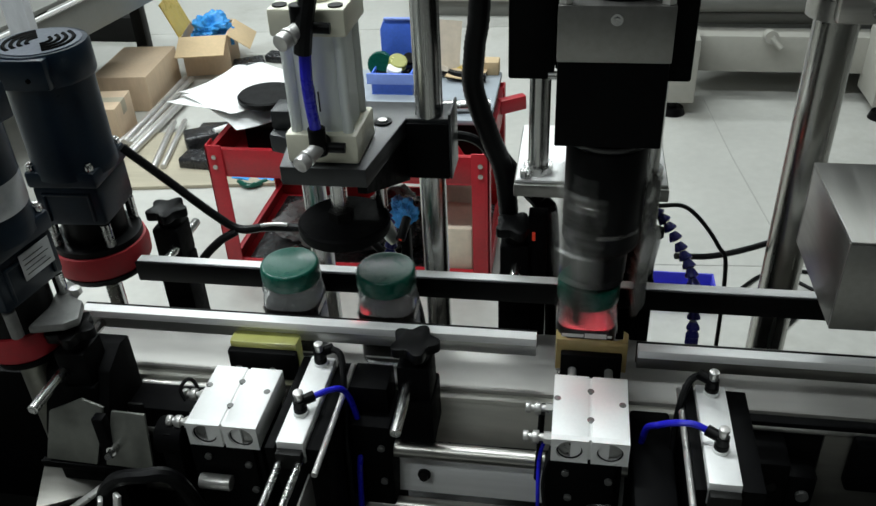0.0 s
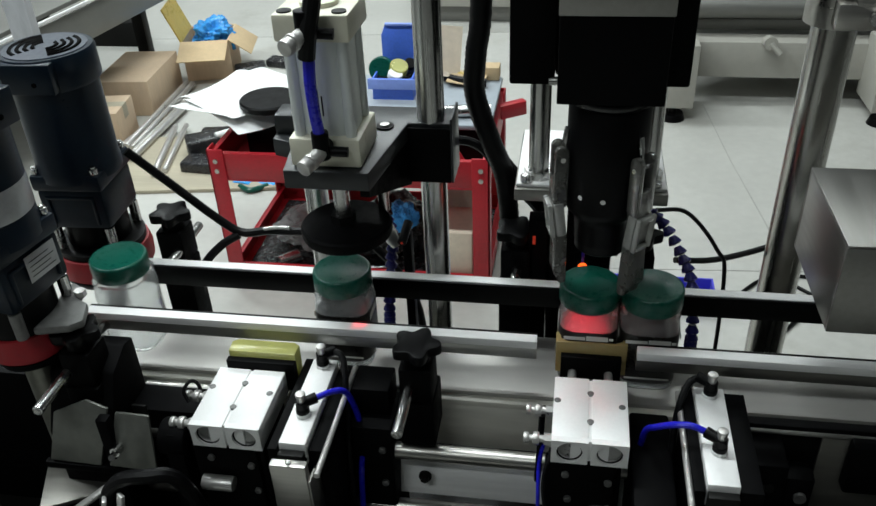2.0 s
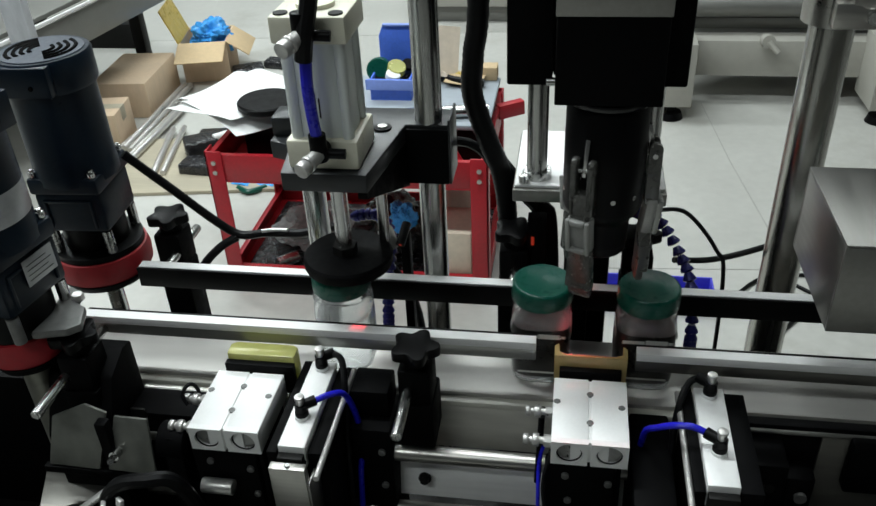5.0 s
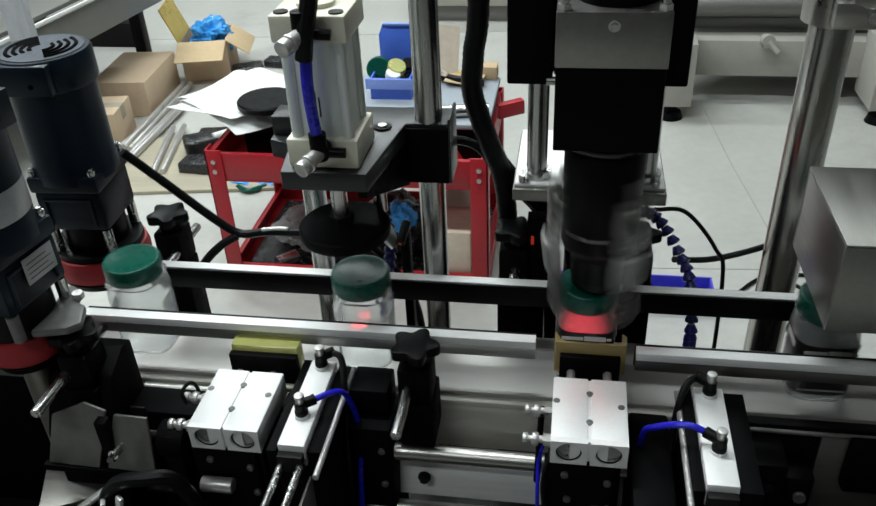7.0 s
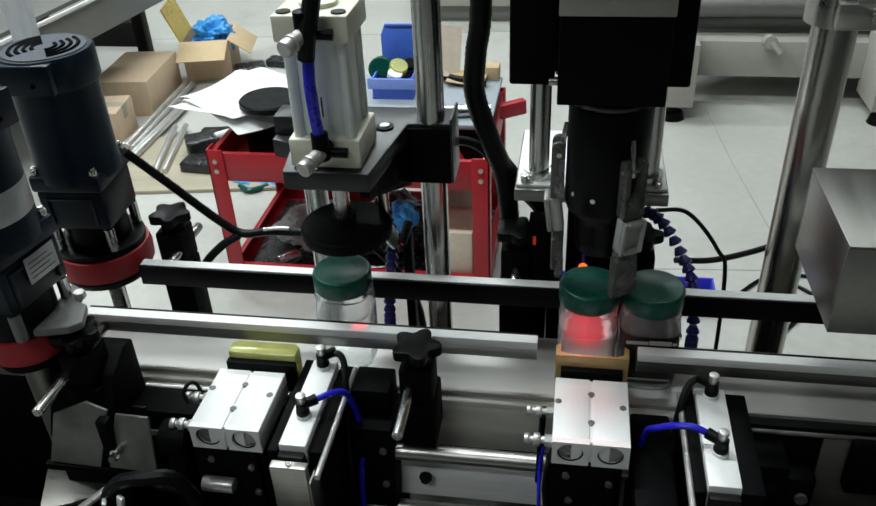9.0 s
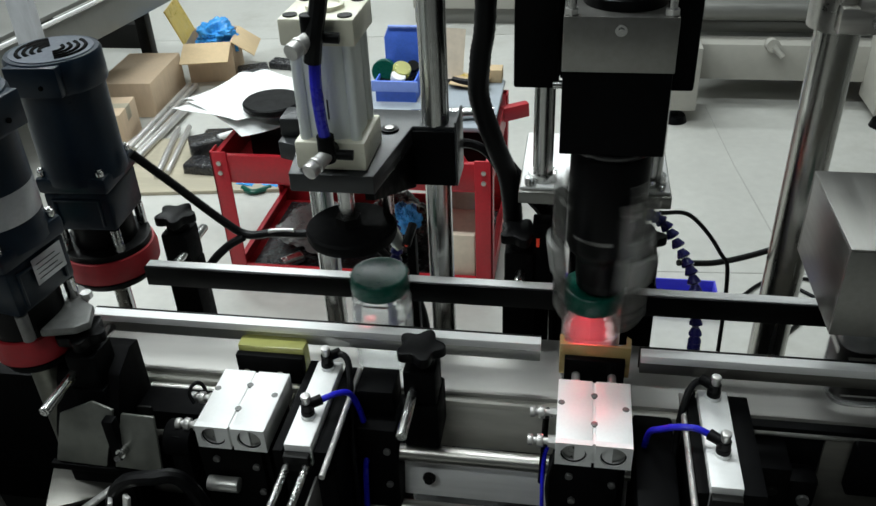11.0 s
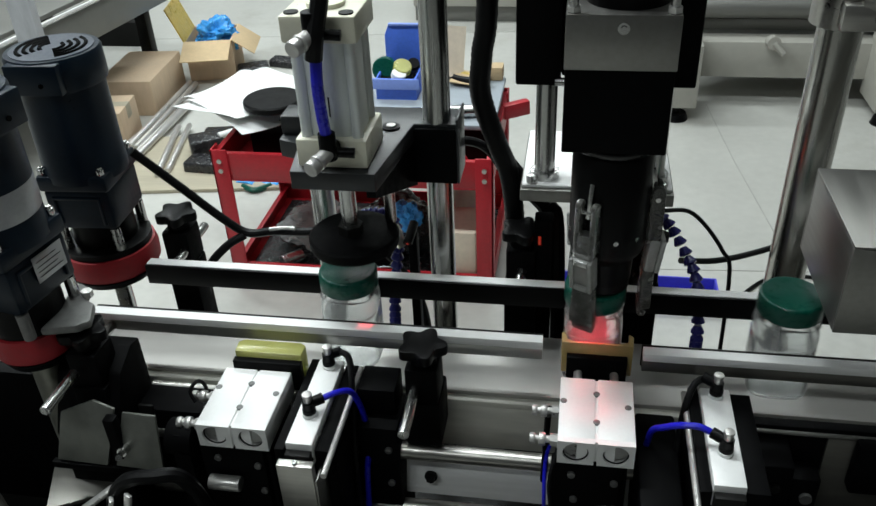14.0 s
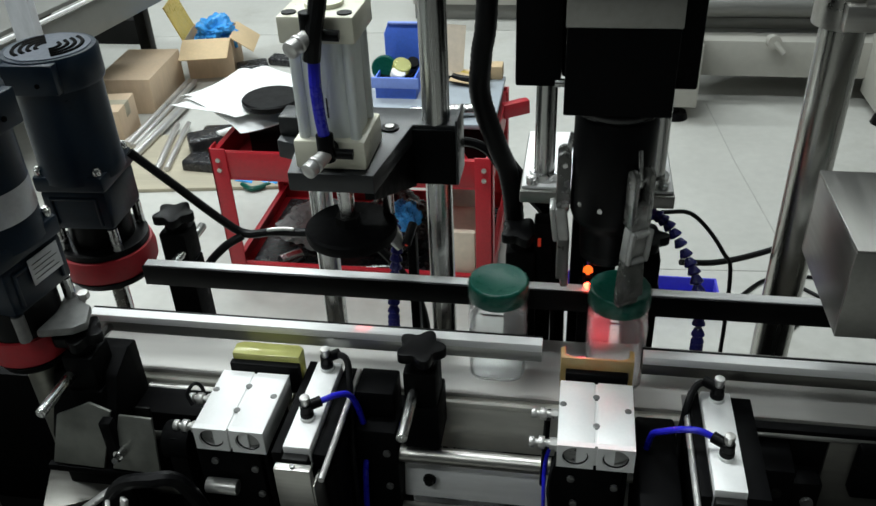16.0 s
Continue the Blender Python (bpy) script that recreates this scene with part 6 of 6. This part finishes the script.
GATE = [(0, 0.075), (0.35, 0.075), (0.6, 0), (3.05, 0), (3.25, 0.075), (4.1, 0.075), (4.3, 0), (6.75, 0), (6.95, 0.075), (7.55, 0.075), (7.75, 0), (10.65, 0), (10.85, 0.075), (11.5, 0.075), (11.75, 0), (14.65, 0), (14.85, 0.075), (15.45, 0.075), (15.65, 0), (16, 0)]
PAD_B = [(0, 0.027), (0.78, 0.027), (0.92, 0.004), (1.8, 0.004), (1.95, 0.027), (4.4, 0.027), (4.55, 0.004), (5.4, 0.004), (5.55, 0.027), (7.98, 0.027), (8.12, 0.004), (9.05, 0.004), (9.2, 0.027), (11.85, 0.027), (12.0, 0.004), (12.85, 0.004), (13.0, 0.027), (15.74, 0.027), (15.88, 0.004), (16, 0.004)]
# fingers: angle in degrees by time; each tightening run turns at an even pace
SPINS = [(0.0, 0.5), (3.05, 4.1), (6.7, 7.72), (10.4, 11.55), (14.4, 15.4)]


def chuck_angle(t):
    a = 0.0
    for (s, e), extra in zip(SPINS, TURNS):
        k = min(1.0, max(0.0, (t - s) / (e - s)))
        a += k * extra
    return a + START


TURNS = (913, 1850, 1855, 1863, 1859)
START = 0


def motions():
    for j, run in zip(JARS, JAR_RUNS):
        walk(j, [(t, pose(x, 0, BZ)) for t, x in track(run)])
    walk(head, [(t, pose(HX, 0, 1.222 - d)) for t, d in track(HEAD_DROP, 0.05)])
    drop = dict((round(t * 30), d) for t, d in track(HEAD_DROP, 1 / 30))
    walk(chuck, [(i / 30, pose(CX, 0, 1.14 - drop[i], 0, 0, chuck_angle(i / 30))) for i in range(481)])
    walk(ram, [(t, pose(PX - 0.002, 0, 1.047 - d)) for t, d in track(PRESS_DROP, 0.05)])
    walk(pad_a, [(t, pose(-0.389, -0.1025 + d, 0.88)) for t, d in track(PAD_A, 0.05)])
    walk(pad_b, [(t, pose(0.006, -0.0755 + d, 0.88)) for t, d in track(PAD_B, 0.05)])
    walk(gate, [(t, pose(-0.306, -0.226 - d, 0.85)) for t, d in track(GATE, 0.05)])


motions()
